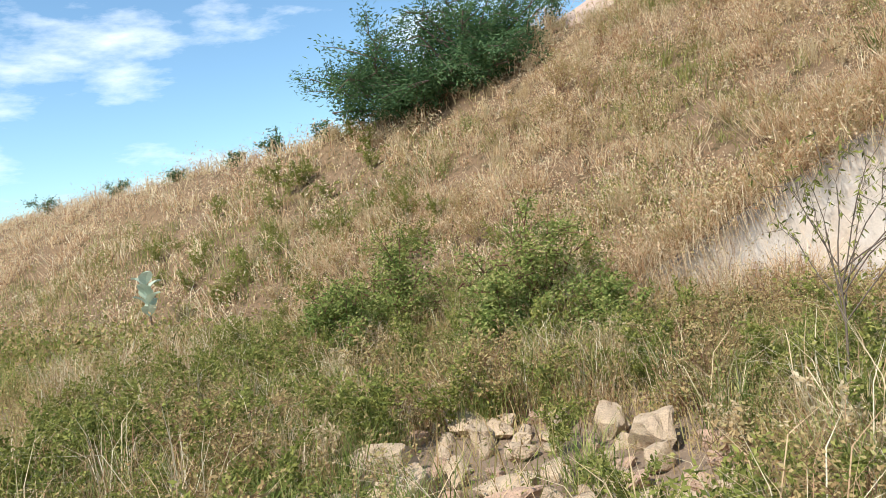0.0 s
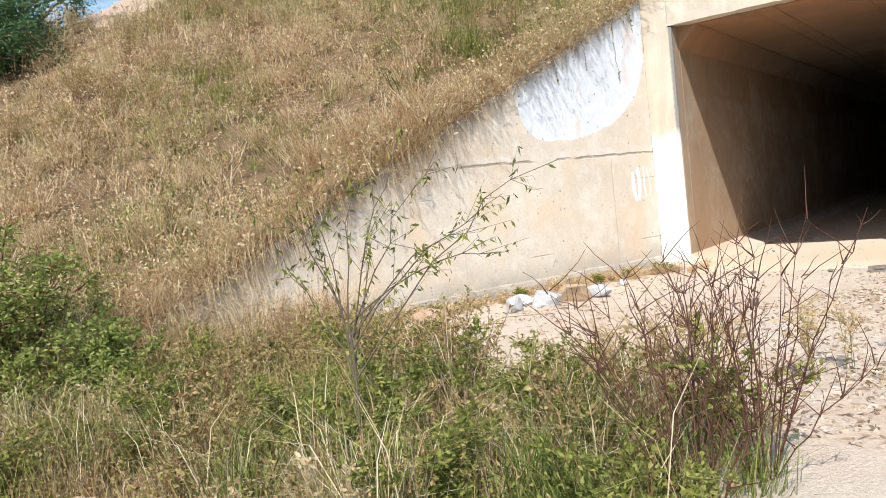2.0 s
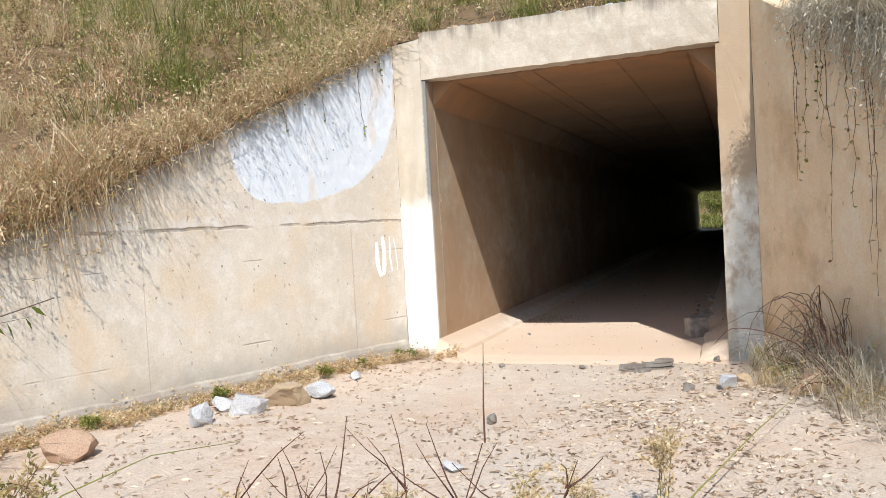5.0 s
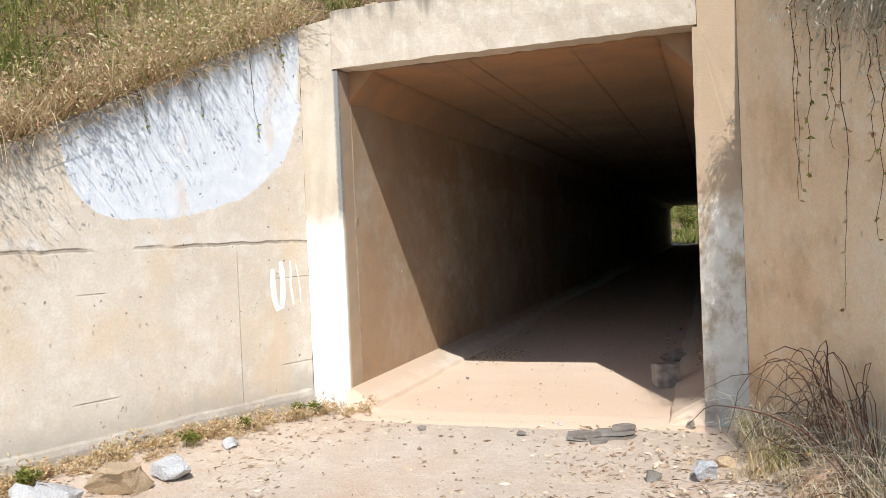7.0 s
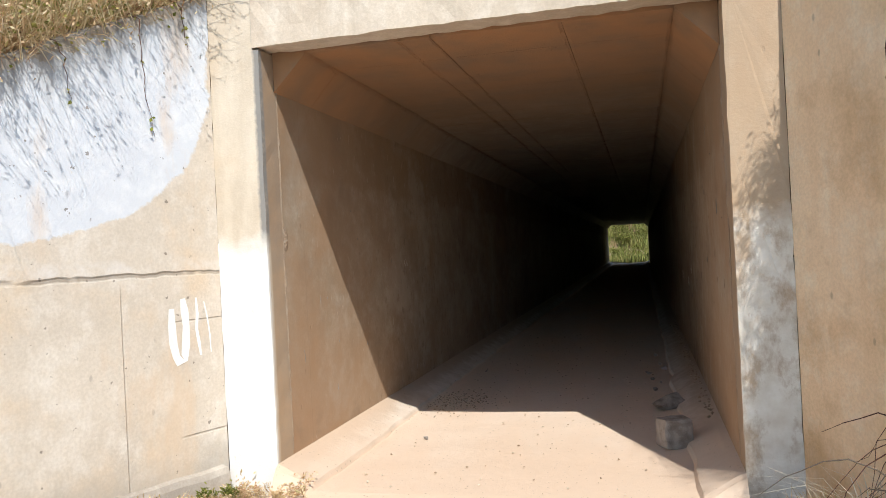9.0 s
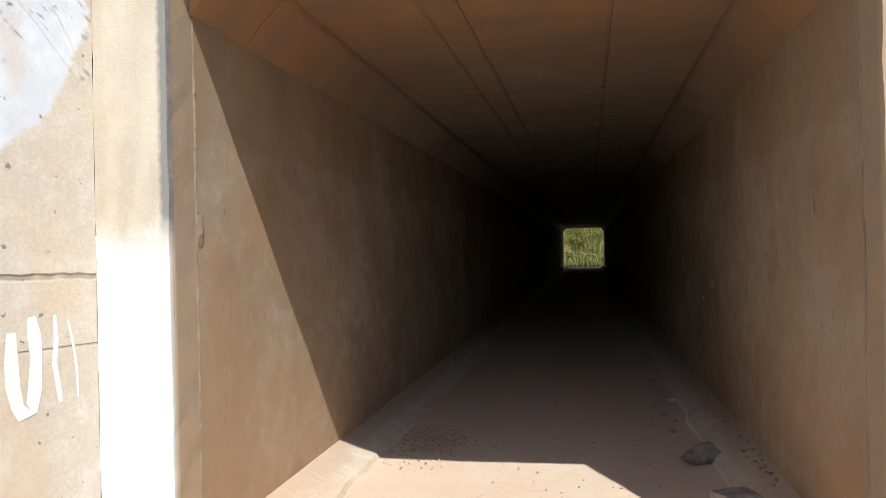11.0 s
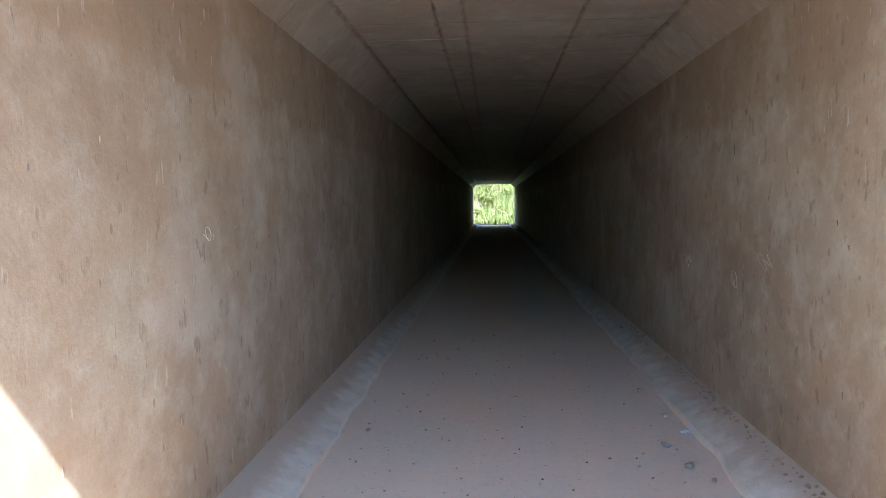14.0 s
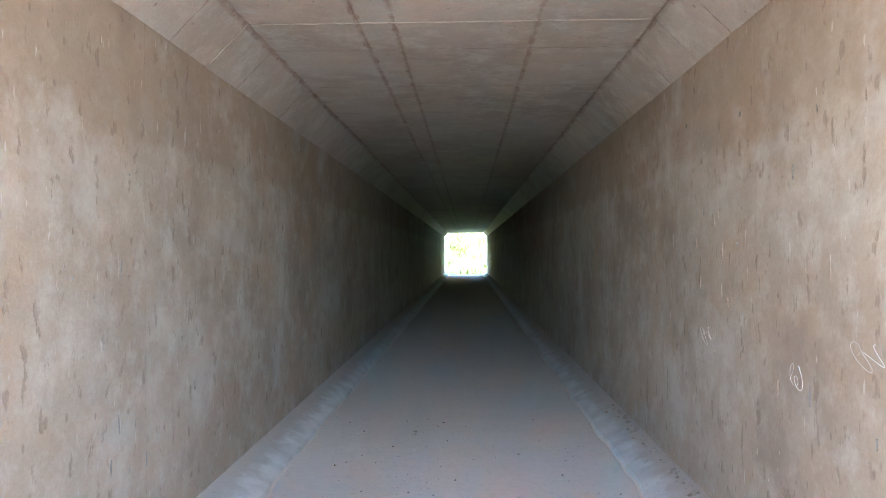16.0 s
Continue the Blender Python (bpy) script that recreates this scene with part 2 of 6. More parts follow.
M_WING = concrete("wing_concrete", (0.70, 0.625, 0.53), (0.60, 0.525, 0.435), (0.77, 0.715, 0.64), 0.35, 0.25, wing_extra, warm=(0.70, 0.555, 0.40))
M_WING_R = concrete("stained_concrete", (0.90, 0.69, 0.47), (0.82, 0.58, 0.36), (0.90, 0.77, 0.59), 0.6, 0.3, warm=(0.55, 0.34, 0.17))
M_PILLAR = concrete("pillar_concrete", (0.52, 0.43, 0.33), (0.40, 0.32, 0.23), (0.62, 0.54, 0.44), 0.5, 0.35, pillar_extra, warm=(0.58, 0.38, 0.20))
def lintel_extra(nt, p, c, h):
    x, y, z = axes(nt, p)
    run = mth(nt, "ADD", z, mth(nt, "MULTIPLY", nz(nt, scaled(nt, p, (9, 9, 0.5)), 1.0, 5), 0.55))
    c = mix(nt, step(nt, run, 3.70, 3.86, 0.0, 0.7), c, (0.16, 0.14, 0.12))
    return c, h


M_LINTEL = concrete("lintel_concrete", (0.63, 0.54, 0.44), (0.48, 0.40, 0.31), (0.72, 0.65, 0.56), 0.55, 0.2, lintel_extra)
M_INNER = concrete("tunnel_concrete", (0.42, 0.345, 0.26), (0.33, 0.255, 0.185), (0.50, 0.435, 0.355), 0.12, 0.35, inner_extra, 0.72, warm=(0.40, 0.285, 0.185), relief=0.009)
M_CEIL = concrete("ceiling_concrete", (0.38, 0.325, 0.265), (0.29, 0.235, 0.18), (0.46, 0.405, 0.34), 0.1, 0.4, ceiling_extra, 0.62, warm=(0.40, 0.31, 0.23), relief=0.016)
M_FOOT = concrete("footing_concrete", (0.48, 0.43, 0.37), (0.36, 0.31, 0.26), (0.60, 0.55, 0.48), 0.1, 0.3)


def floor_mat():
    m, nt = mat_new("silted_floor")
    p = nd(nt, "ShaderNodeNewGeometry").outputs["Position"]
    x, y, z = axes(nt, p)
    n1, n2, n3 = nz(nt, scaled(nt, p, (1, 0.35, 1)), 1.6, 6), nz(nt, p, 14, 6, 0.7), nz(nt, p, 160, 4)
    c = mix(nt, step(nt, n1, 0.4, 0.65), (0.84, 0.69, 0.565), (0.80, 0.69, 0.59))
    c = mix(nt, step(nt, n2, 0.5, 0.72, 0, 0.6), c, (0.70, 0.60, 0.49))
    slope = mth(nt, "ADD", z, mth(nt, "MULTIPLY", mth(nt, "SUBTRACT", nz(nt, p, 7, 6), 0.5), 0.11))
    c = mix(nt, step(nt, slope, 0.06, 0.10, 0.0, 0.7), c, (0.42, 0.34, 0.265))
    kerb = mth(nt, "MULTIPLY", step(nt, z, 0.018, 0.03), step(nt, slope, 0.13, 0.08))
    c = mix(nt, mth(nt, "MULTIPLY", kerb, 0.8), c, mix(nt, step(nt, nz(nt, p, 4.5, 6), 0.4, 0.65), (0.76, 0.71, 0.65), (0.60, 0.54, 0.47)))
    silt = step(nt, mth(nt, "ADD", y, mth(nt, "MULTIPLY", n1, 3.0)), 2.2, 5.0, 0.8, 0.0)
    c = mix(nt, silt, c, (0.66, 0.50, 0.37))
    c = mix(nt, step(nt, nz(nt, p, 38, 3), 0.66, 0.70, 0, 0.5), c, (0.22, 0.16, 0.11))
    h = mth(nt, "ADD", n2, mth(nt, "MULTIPLY", n3, 0.4))
    finish(nt, c, 0.95, h, 0.5, 0.012, 0.1)
    return m


def dirt_mat():
    m, nt = mat_new("sandy_soil")
    p = nd(nt, "ShaderNodeNewGeometry").outputs["Position"]
    n1, n2, n3 = nz(nt, p, 0.55, 6), nz(nt, p, 4.5, 8, 0.7), nz(nt, p, 60, 6, 0.7)
    c = mix(nt, step(nt, n1, 0.36, 0.62), (0.68, 0.52, 0.405), (0.66, 0.575, 0.49))
    c = mix(nt, step(nt, n2, 0.45, 0.7, 0, 0.8), c, (0.78, 0.67, 0.56))
    c = mix(nt, step(nt, n3, 0.3, 0.6, 0.45, 0.0), c, (0.36, 0.25, 0.17))
    c = mix(nt, step(nt, nz(nt, p, 24, 5, 0.75), 0.62, 0.69, 0, 0.7), c, (0.27, 0.19, 0.13))
    x, y, z = axes(nt, p)
    # soil painted darker under the weeds and stones, for the shade in their gaps
    edge = mth(nt, "ADD", mth(nt, "ADD", y, mth(nt, "MULTIPLY", x, 0.28)), mth(nt, "MULTIPLY", mth(nt, "SUBTRACT", n2, 0.5), 2.2))
    gap_shade = mth(nt, "MULTIPLY", step(nt, edge, -6.2, -7.0, 0.0, 0.85), step(nt, x, 1.0, 0.6))
    c = mix(nt, gap_shade, c, mix(nt, n3, (0.13, 0.085, 0.05), (0.30, 0.21, 0.13)))
    h = mth(nt, "ADD", n2, mth(nt, "MULTIPLY", n3, 0.6))
    finish(nt, c, 0.96, h, 0.8, 0.03, 0.1)
    return m


def slope_mat():
    m, nt = mat_new("littered_soil")
    p = nd(nt, "ShaderNodeNewGeometry").outputs["Position"]
    n1, n2, n3 = nz(nt, p, 0.5, 6), nz(nt, p, 6, 8, 0.7), nz(nt, p, 50, 5)
    c = mix(nt, step(nt, n1, 0.4, 0.62), (0.24, 0.16, 0.10), (0.28, 0.19, 0.11))
    c = mix(nt, step(nt, n2, 0.5, 0.62), c, (0.10, 0.08, 0.04))
    c = mix(nt, step(nt, n3, 0.55, 0.75), c, (0.27, 0.19, 0.11))
    x, y, z = axes(nt, p)
    far = mth(nt, "ADD", mth(nt, "POWER", mth(nt, "ADD", x, 10.3), 2.0), mth(nt, "POWER", mth(nt, "ADD", y, 1.55), 2.0))
    c = mix(nt, step(nt, mth(nt, "ADD", far, mth(nt, "MULTIPLY", n2, 0.8)), 1.1, 1.4, 0.9, 0.0), c, mix(nt, n3, (0.62, 0.44, 0.34), (0.70, 0.54, 0.44)))
    finish(nt, c, 1.0, n3, 0.9, 0.05, 0.05)
    return m


def plant_mat(name, cols, fine=0.5, scale=0.45, light=0.34, rough=0.75):
    """Colours picked by the single blade or leaf, and drifting over the ground in patches."""
    m, nt = mat_new(name)
    g = nd(nt, "ShaderNodeNewGeometry")
    patch = nz(nt, g.outputs["Position"], scale, 4, 0.6)
    t = mth(nt, "ADD", mth(nt, "MULTIPLY", g.outputs["Random Per Island"], fine), mth(nt, "MULTIPLY", step(nt, patch, 0.32, 0.68), 1.0 - fine))
    ramp = nd(nt, "ShaderNodeValToRGB", {0: t})
    els = ramp.color_ramp.elements
    while len(els) < len(cols):
        els.new(0.5)
    for k, (el, col) in enumerate(zip(els, cols)):
        el.position, el.color = k / (len(cols) - 1), (*col, 1)
    c = mix(nt, step(nt, nz(nt, g.outputs["Position"], 40, 3), 0.3, 0.7, 0.35, 0.0), ramp.outputs[0], (0.5, 0.45, 0.4), "MULTIPLY")
    finish(nt, c, rough, None, spec=0.15, through_light=light)
    return m


def stone_mat(name, a, b, grain=18.0):
    m, nt = mat_new(name)
    g = nd(nt, "ShaderNodeTexCoord").outputs["Object"]
    rnd = nd(nt, "ShaderNodeObjectInfo").outputs["Random"]
    n1, n2, n3 = nz(nt, g, grain * 0.25, 6), nz(nt, g, grain, 7, 0.7), nz(nt, g, grain * 6, 4)
    c = mix(nt, step(nt, n1, 0.4, 0.62), a, b)
    c = mix(nt, step(nt, n2, 0.5, 0.7, 0, 0.5), c, (min(1, a[0] * 1.35), min(1, a[1] * 1.3), min(1, a[2] * 1.25)))
    c = mix(nt, step(nt, n3, 0.35, 0.55, 0.4, 0.0), c, (0.12, 0.09, 0.07))
    c = mix(nt, mth(nt, "MULTIPLY", rnd, 0.14), c, (0.45, 0.30, 0.20))
    finish(nt, c, 0.9, mth(nt, "ADD", n2, n3), 0.7, 0.02, 0.2)
    return m


M_FLOOR, M_DIRT, M_SLOPE = floor_mat(), dirt_mat(), slope_mat()
M_ROCK = stone_mat("sandstone", (0.62, 0.48, 0.32), (0.50, 0.37, 0.25))
M_PINK = stone_mat("pink_stone", (0.58, 0.40, 0.28), (0.50, 0.32, 0.22))
M_PALE = stone_mat("painted_stone", (0.66, 0.68, 0.70), (0.56, 0.58, 0.62))
M_GREY = stone_mat("grey_granite", (0.34, 0.32, 0.29), (0.21, 0.195, 0.18), 26)
M_FLECK = stone_mat("flecked_granite", (0.56, 0.51, 0.46), (0.27, 0.235, 0.205), 44)
M_MORTAR = stone_mat("crumbly_mortar", (0.50, 0.40, 0.30), (0.40, 0.30, 0.22), 60)
DRY = [(0.24, 0.125, 0.07), (0.50, 0.31, 0.18), (0.72, 0.51, 0.30), (0.86, 0.70, 0.45), (0.62, 0.52, 0.27), (0.36, 0.36, 0.15)]
M_DRY = plant_mat("dry_grass", DRY, 0.5, 0.7)
M_RUST = plant_mat("rusty_grass", [(0.30, 0.16, 0.09), (0.54, 0.34, 0.20), (0.74, 0.54, 0.33), (0.88, 0.72, 0.48), (0.94, 0.84, 0.62), (0.60, 0.50, 0.27)], 0.85, 0.9, 0.38)
M_DRYLEAF = plant_mat("dry_leaves", [(0.22, 0.12, 0.07), (0.50, 0.30, 0.18), (0.70, 0.48, 0.30), (0.84, 0.65, 0.42), (0.92, 0.80, 0.56), (0.62, 0.55, 0.28), (0.36, 0.37, 0.16)], 0.8, 0.9, 0.38)
M_WITHER = plant_mat("withering_leaves", [(0.15, 0.09, 0.045), (0.36, 0.24, 0.11), (0.58, 0.43, 0.21), (0.42, 0.38, 0.15), (0.24, 0.25, 0.085)], 0.6, 1.1)
M_BLEACH = plant_mat("bleached_grass", [(0.48, 0.41, 0.30), (0.70, 0.63, 0.50), (0.82, 0.77, 0.66)], 0.8)
M_STRAW = plant_mat("straw", [(0.52, 0.38, 0.20), (0.70, 0.55, 0.33), (0.82, 0.70, 0.48)], 0.8)
M_GREEN = plant_mat("green_leaves", [(0.085, 0.105, 0.025), (0.19, 0.22, 0.05), (0.32, 0.33, 0.085), (0.50, 0.44, 0.16)], 0.7, 0.8, 0.3)
M_GRASS = plant_mat("green_grass", [(0.11, 0.14, 0.04), (0.22, 0.26, 0.07), (0.37, 0.37, 0.12), (0.58, 0.49, 0.22)], 0.6, 0.7, 0.3)
M_VIVID = plant_mat("fresh_grass", [(0.09, 0.13, 0.03), (0.17, 0.235, 0.055), (0.34, 0.38, 0.11), (0.54, 0.50, 0.20)], 0.7, 0.8, 0.3)
M_TREE = plant_mat("dark_leaves", [(0.05, 0.10, 0.045), (0.09, 0.175, 0.07), (0.17, 0.26, 0.11)], 0.7, 1.2, 0.3)
M_PALELEAF = plant_mat("pale_leaves", [(0.46, 0.55, 0.42), (0.60, 0.68, 0.54)], 0.8, 1.0, 0.25)
M_STEM = plant_mat("brown_stems", [(0.12, 0.06, 0.04), (0.22, 0.11, 0.07), (0.30, 0.18, 0.11)], 0.7, 1.0, 0.0)
M_TWIG = plant_mat("red_brown_twigs", [(0.07, 0.032, 0.024), (0.12, 0.055, 0.04), (0.19, 0.10, 0.07)], 0.8, 1.0, 0.0)
M_BARK = plant_mat("grey_bark", [(0.12, 0.09, 0.07), (0.20, 0.16, 0.12)], 0.6, 2.0, 0.0)
M_CHIP = plant_mat("leaf_litter", [(0.20, 0.13, 0.09), (0.42, 0.31, 0.21), (0.60, 0.49, 0.37), (0.74, 0.66, 0.55)], 0.9, 0.5, 0.0)
M_PAINT, pt = mat_new("white_brush_paint")
finish(pt, mix(pt, step(pt, nz(pt, nd(pt, "ShaderNodeNewGeometry").outputs["Position"], 45, 5), 0.3, 0.7), (0.88, 0.87, 0.84), (0.80, 0.79, 0.75)), 0.7)


# ---- mesh helpers ----
def part(name, bm, material, parent=None, label=""):
    me = bpy.data.meshes.new(name)
    bm.to_mesh(me)
    bm.free()
    me.materials.append(material)
    ob = new(name, me)
    ob.parent = parent
    return tagged(ob, label)


def mesh_np(name, verts, faces, material, parent=None, smooth=False):
    """One mesh from an array of places and an array of faces with the same number of corners."""
    verts, faces = np.asarray(verts, np.float32).reshape(-1, 3), np.asarray(faces, np.int32)
    me = bpy.data.meshes.new(name)
    me.vertices.add(len(verts))
    me.vertices.foreach_set("co", verts.ravel())
    k = faces.shape[1]
    me.loops.add(faces.size)
    me.loops.foreach_set("vertex_index", faces.ravel())
    me.polygons.add(len(faces))
    me.polygons.foreach_set("loop_start", np.arange(0, faces.size, k, dtype=np.int32))
    me.polygons.foreach_set("loop_total", np.full(len(faces), k, np.int32))
    if smooth:
        me.polygons.foreach_set("use_smooth", np.ones(len(faces), bool))
    me.update(calc_edges=True)
    me.materials.append(material)
    ob = new(name, me)
    ob.parent = parent
    if name.endswith("_cluster") or name == "foliage":
        tagged(ob, kind="stuff")
    return ob


def empty(name, m=None):
    ob = new(name)
    ob.empty_display_size = 0.1
    if m is not None:
        ob.matrix_world = m
    return ob


def prism(pts, axis, lo, hi):
    """A bmesh: the outline pts (two coordinates each) drawn out along an axis."""
    bm = bmesh.new()
    rows = []
    for v in (lo, hi):
        row = []
        for a, b in pts:
            co = [a, b]
            co.insert(axis, v)
            row.append(bm.verts.new(co))
        rows.append(row)
    n = len(pts)
    bm.faces.new(rows[0])
    bm.faces.new(rows[1][::-1])
    for i in range(n):
        bm.faces.new((rows[0][i], rows[1][i], rows[1][(i + 1) % n], rows[0][(i + 1) % n]))
    bmesh.ops.recalc_face_normals(bm, faces=bm.faces)
    return bm


def roughen(bm, cut, amount, scale, lock=None):
    """Cuts long edges and moves the corners a little, so that edges look cast and chipped."""
    for _ in range(7):
        long = [e for e in bm.edges if e.calc_length() > cut]
        if not long:
            break
        bmesh.ops.subdivide_edges(bm, edges=long, cuts=1, use_grid_fill=True)
    for v in bm.verts:
        if lock and lock(v.co):
            continue
        v.co += noise.noise_vector(v.co * scale) * amount
    return bm


def bevelled(bm, width):
    bmesh.ops.bevel(bm, geom=list(bm.edges), offset=width, segments=2, affect="EDGES", profile=0.6)
    return bm


def rock_bm(seed, size, sharp=0.5):
    """A broken stone: a ball of points squeezed flat by random cleavage planes, then roughened."""
    rng = random.Random(seed)
    bm = bmesh.new()
    bmesh.ops.create_icosphere(bm, subdivisions=3, radius=1.0)
    planes = [(Vector((rng.gauss(0, 1), rng.gauss(0, 1), rng.gauss(0, 1))).normalized(), rng.uniform(0.36, 0.66)) for _ in range(15)]
    off = Vector((seed * 3.1, seed * 1.7, seed * 0.9))
    for v in bm.verts:
        for n, d in planes:
            k = v.co.dot(n) - d
            if k > 0:
                v.co -= n * k * 0.96
        v.co += noise.noise_vector(v.co * 1.6 + off) * 0.20 * sharp + noise.noise_vector(v.co * 5 + off) * 0.05 + noise.noise_vector(v.co * 13 + off) * 0.03
    for v in bm.verts:
        v.co = Vector((v.co.x * size[0], v.co.y * size[1], v.co.z * size[2]))
    low = min(v.co.z for v in bm.verts)
    for v in bm.verts:
        v.co.z -= low
    return bm


RNG = np.random.RandomState(7)


def blades(base, height, width, lean, rng, curl=1.6):
    """Tapered grass blades of three triangles each: places, faces."""
    n = len(base)
    a = rng.uniform(0, 2 * np.pi, n)
    b = a + rng.uniform(0.9, 2.2, n)
    side = np.stack([np.cos(b), np.sin(b), np.zeros(n)], 1) * (width * 0.5)[:, None]
    bend = np.stack([np.cos(a), np.sin(a), np.zeros(n)], 1) * (lean * height)[:, None]
    up = np.stack([np.zeros(n), np.zeros(n), height], 1)
    mid = base + up * 0.58 + bend * 0.58 ** curl
    drop = np.clip(1.0 - lean * 0.35, 0.3, 1.0)[:, None]
    tip = base + up * drop + bend
    v = np.stack([base - side, base + side, mid - side * 0.75, mid + side * 0.75, tip], 1).reshape(-1, 3)
    i = np.arange(n)[:, None] * 5
    f = np.concatenate([i + [0, 1, 3], i + [0, 3, 2], i + [2, 3, 4]], 0)
    return v, f


def leaflets(at, length, width, rng, flat=0.6, along=None):
    """Small pointed leaves, four corners each, folded a little along the middle."""
    n = len(at)
    d = rng.normal(size=(n, 3)) * [1, 1, flat]
    if along is not None:
        d = d * 0.6 + along
    d /= np.linalg.norm(d, axis=1)[:, None] + 1e-9
    r = rng.normal(size=(n, 3))
    s = np.cross(d, r)
    s /= np.linalg.norm(s, axis=1)[:, None] + 1e-9
    L, W = (d * length[:, None]), (s * width[:, None] * 0.5)
    up = np.cross(d, s) * (width * 0.12)[:, None]
    v = np.stack([at, at + L * 0.45 + W + up, at + L, at + L * 0.45 - W + up], 1).reshape(-1, 3)
    i = np.arange(n)[:, None] * 4
    return v, i + np.array([[0, 1, 2, 3]])


def tubes(lines, radii, sides=4):
    """Round stems along lines of places, tapering to their ends."""
    vs, fs, k = [], [], 0
    for pts, r in zip(lines, radii):
        pts = np.asarray(pts, float)
        m = len(pts)
        t = np.gradient(pts, axis=0)
        t /= np.linalg.norm(t, axis=1)[:, None] + 1e-9
        ref = np.array([1.0, 0.2, 0.1]) if abs(t[:, 2]).mean() > 0.7 else np.array([0.1, 0.2, 1.0])
        a = np.cross(t, ref)
        a /= np.linalg.norm(a, axis=1)[:, None] + 1e-9
        b = np.cross(t, a)
        ang = np.arange(sides) / sides * 2 * np.pi
        rad = np.linspace(1, 0.3, m) * r
        ring = pts[:, None] + (np.cos(ang)[None, :, None] * a[:, None] + np.sin(ang)[None, :, None] * b[:, None]) * rad[:, None, None]
        vs.append(ring.reshape(-1, 3))
        for j in range(m - 1):
            for s in range(sides):
                s2 = (s + 1) % sides
                fs.append((k + j * sides + s, k + j * sides + s2, k + (j + 1) * sides + s2, k + (j + 1) * sides + s))
        k += m * sides
    return np.concatenate(vs), np.array(fs)


def bundle(pairs):
    """Joins lists of places and faces into one."""
    vs, fs, k = [], [], 0
    for v, f in pairs:
        vs.append(v)
        fs.append(f + k)
        k += len(v)
    return np.concatenate(vs), np.concatenate(fs)


# ---- the lie of the land ----
WL, WR = 0.36, 0.42      # how far the wing walls flare for each metre out from the portal
TOP = 0.51               # fall of the wing walls' tops
L = 57.3                 # the tunnel's length


def bumps(x, y, s=1.0):
    return np.sin(x * 1.3 + 0.7 * y) * 0.03 + np.sin(y * 1.9 - x * 0.8 + 1.0) * 0.03 + np.sin(x * 4.1 + y * 3.3) * 0.012 * s


def ground_z(x, y):
    """The flat ground before the portal and all round."""
    x, y = np.asarray(x, float), np.asarray(y, float)
    out = np.clip((-y - 0.1) / 1.5, 0, 1)
    z = -0.03 + bumps(x, y) * out
    # soil banked against the foot of the wing walls
    dl = x - (-1.87 + WL * y)
    z = z + np.where(y < 0.3, 0.10 * np.exp(-np.clip(dl, 0, 9) / 0.35) * out, 0)
    dr = (1.82 - WR * y) - x
    z = z + np.where(y < 0.3, 0.16 * np.exp(-np.clip(dr, 0, 9) / 0.45) * out, 0)
    z = z - 0.22 * np.clip((-y - 6.5) / 3.0, 0, 1)
    far = np.clip((np.hypot(x, y) - 25) / 40, 0, 1)
    return z - 0.6 * far


def cap_z(x):
    return 3.35 + 4.4 * np.clip((x + 13.5) / 4.5, 0, 1) ** 1.5


def hill_z(x, y):
    """The grown bank over and to the left of the portal."""
    x, y = np.asarray(x, float), np.asarray(y, float)
    side = np.clip(-(x + 1.87), 0, None)
    z = 3.36 + 0.334 * side + np.where(x < -1.87, 0.63, 0.60) * y
    z = z + bumps(x * 0.8, y * 0.8) * 2.0 * np.clip(side / 1.5, 0, 1)
    c = np.minimum(cap_z(x), 3.4 + 0.6 * np.clip(L - y, 0, None))
    return np.where(z > c - 0.4, c - 0.4 + 0.4 * np.tanh((z - c + 0.4) / 0.4), z)


def right_z(x, y):
    x, y = np.asarray(x, float), np.asarray(y, float)
    side = np.clip(x - 1.82, 0, None)
    z = 3.36 + 0.15 * side + 0.575 * y
    return np.minimum(np.minimum(z, 7.5), 3.4 + 0.6 * np.clip(L - y, 0, None))


def grid_mesh(name, xs, ys, zs, material):
    ny, nx = xs.shape
    v = np.stack([xs, ys, zs], -1).reshape(-1, 3)
    i = np.arange(ny - 1)[:, None] * nx + np.arange(nx - 1)[None]
    f = np.stack([i, i + 1, i + nx + 1, i + nx], -1).reshape(-1, 4)
    return mesh_np(name, v, f, material, smooth=True)


def spread(lo, hi, mid, n, power=3.0):
    """n values from lo to hi, close together round mid."""
    t = np.linspace(-1, 1, n)
    s = np.sign(t) * np.abs(t) ** power * 0.97 + t * 0.03
    return np.where(s < 0, mid + s * (mid - lo), mid + s * (hi - mid))


gx, gy = np.meshgrid(spread(-900, 900, -0.5, 190), spread(-900, 900, -5, 190))
tagged(grid_mesh("ground", gx, gy, ground_z(gx, gy) - np.where((np.abs(gx) < 1.9) & (gy > 0.1) & (gy < L), 0.15, 0.0), M_DIRT), "bare sandy soil before the underpass, strewn with dry litter", "ground", kind="structure")

# left bank: rows across, from the wing wall outwards
ys = np.concatenate([np.linspace(-30, -6, 40), np.linspace(-5.9, 0.3, 32), np.linspace(0.5, L, 60)])
ss = np.linspace(0, 1, 70) ** 2
edge = np.where(ys < 0.3, -1.97 + WL * np.minimum(ys, 0) - 0.02, -1.87)
hx = edge[:, None] - 48 * ss[None]
hy = np.repeat(ys[:, None], len(ss), 1)
hz = hill_z(hx, hy)
hz = np.where(hx < -42, hz - (-42 - hx) * 1.2, hz)
tagged(grid_mesh("hillside", hx, hy, hz, M_SLOPE), "sloping road bank of soil under dry grass", "bank", kind="structure")
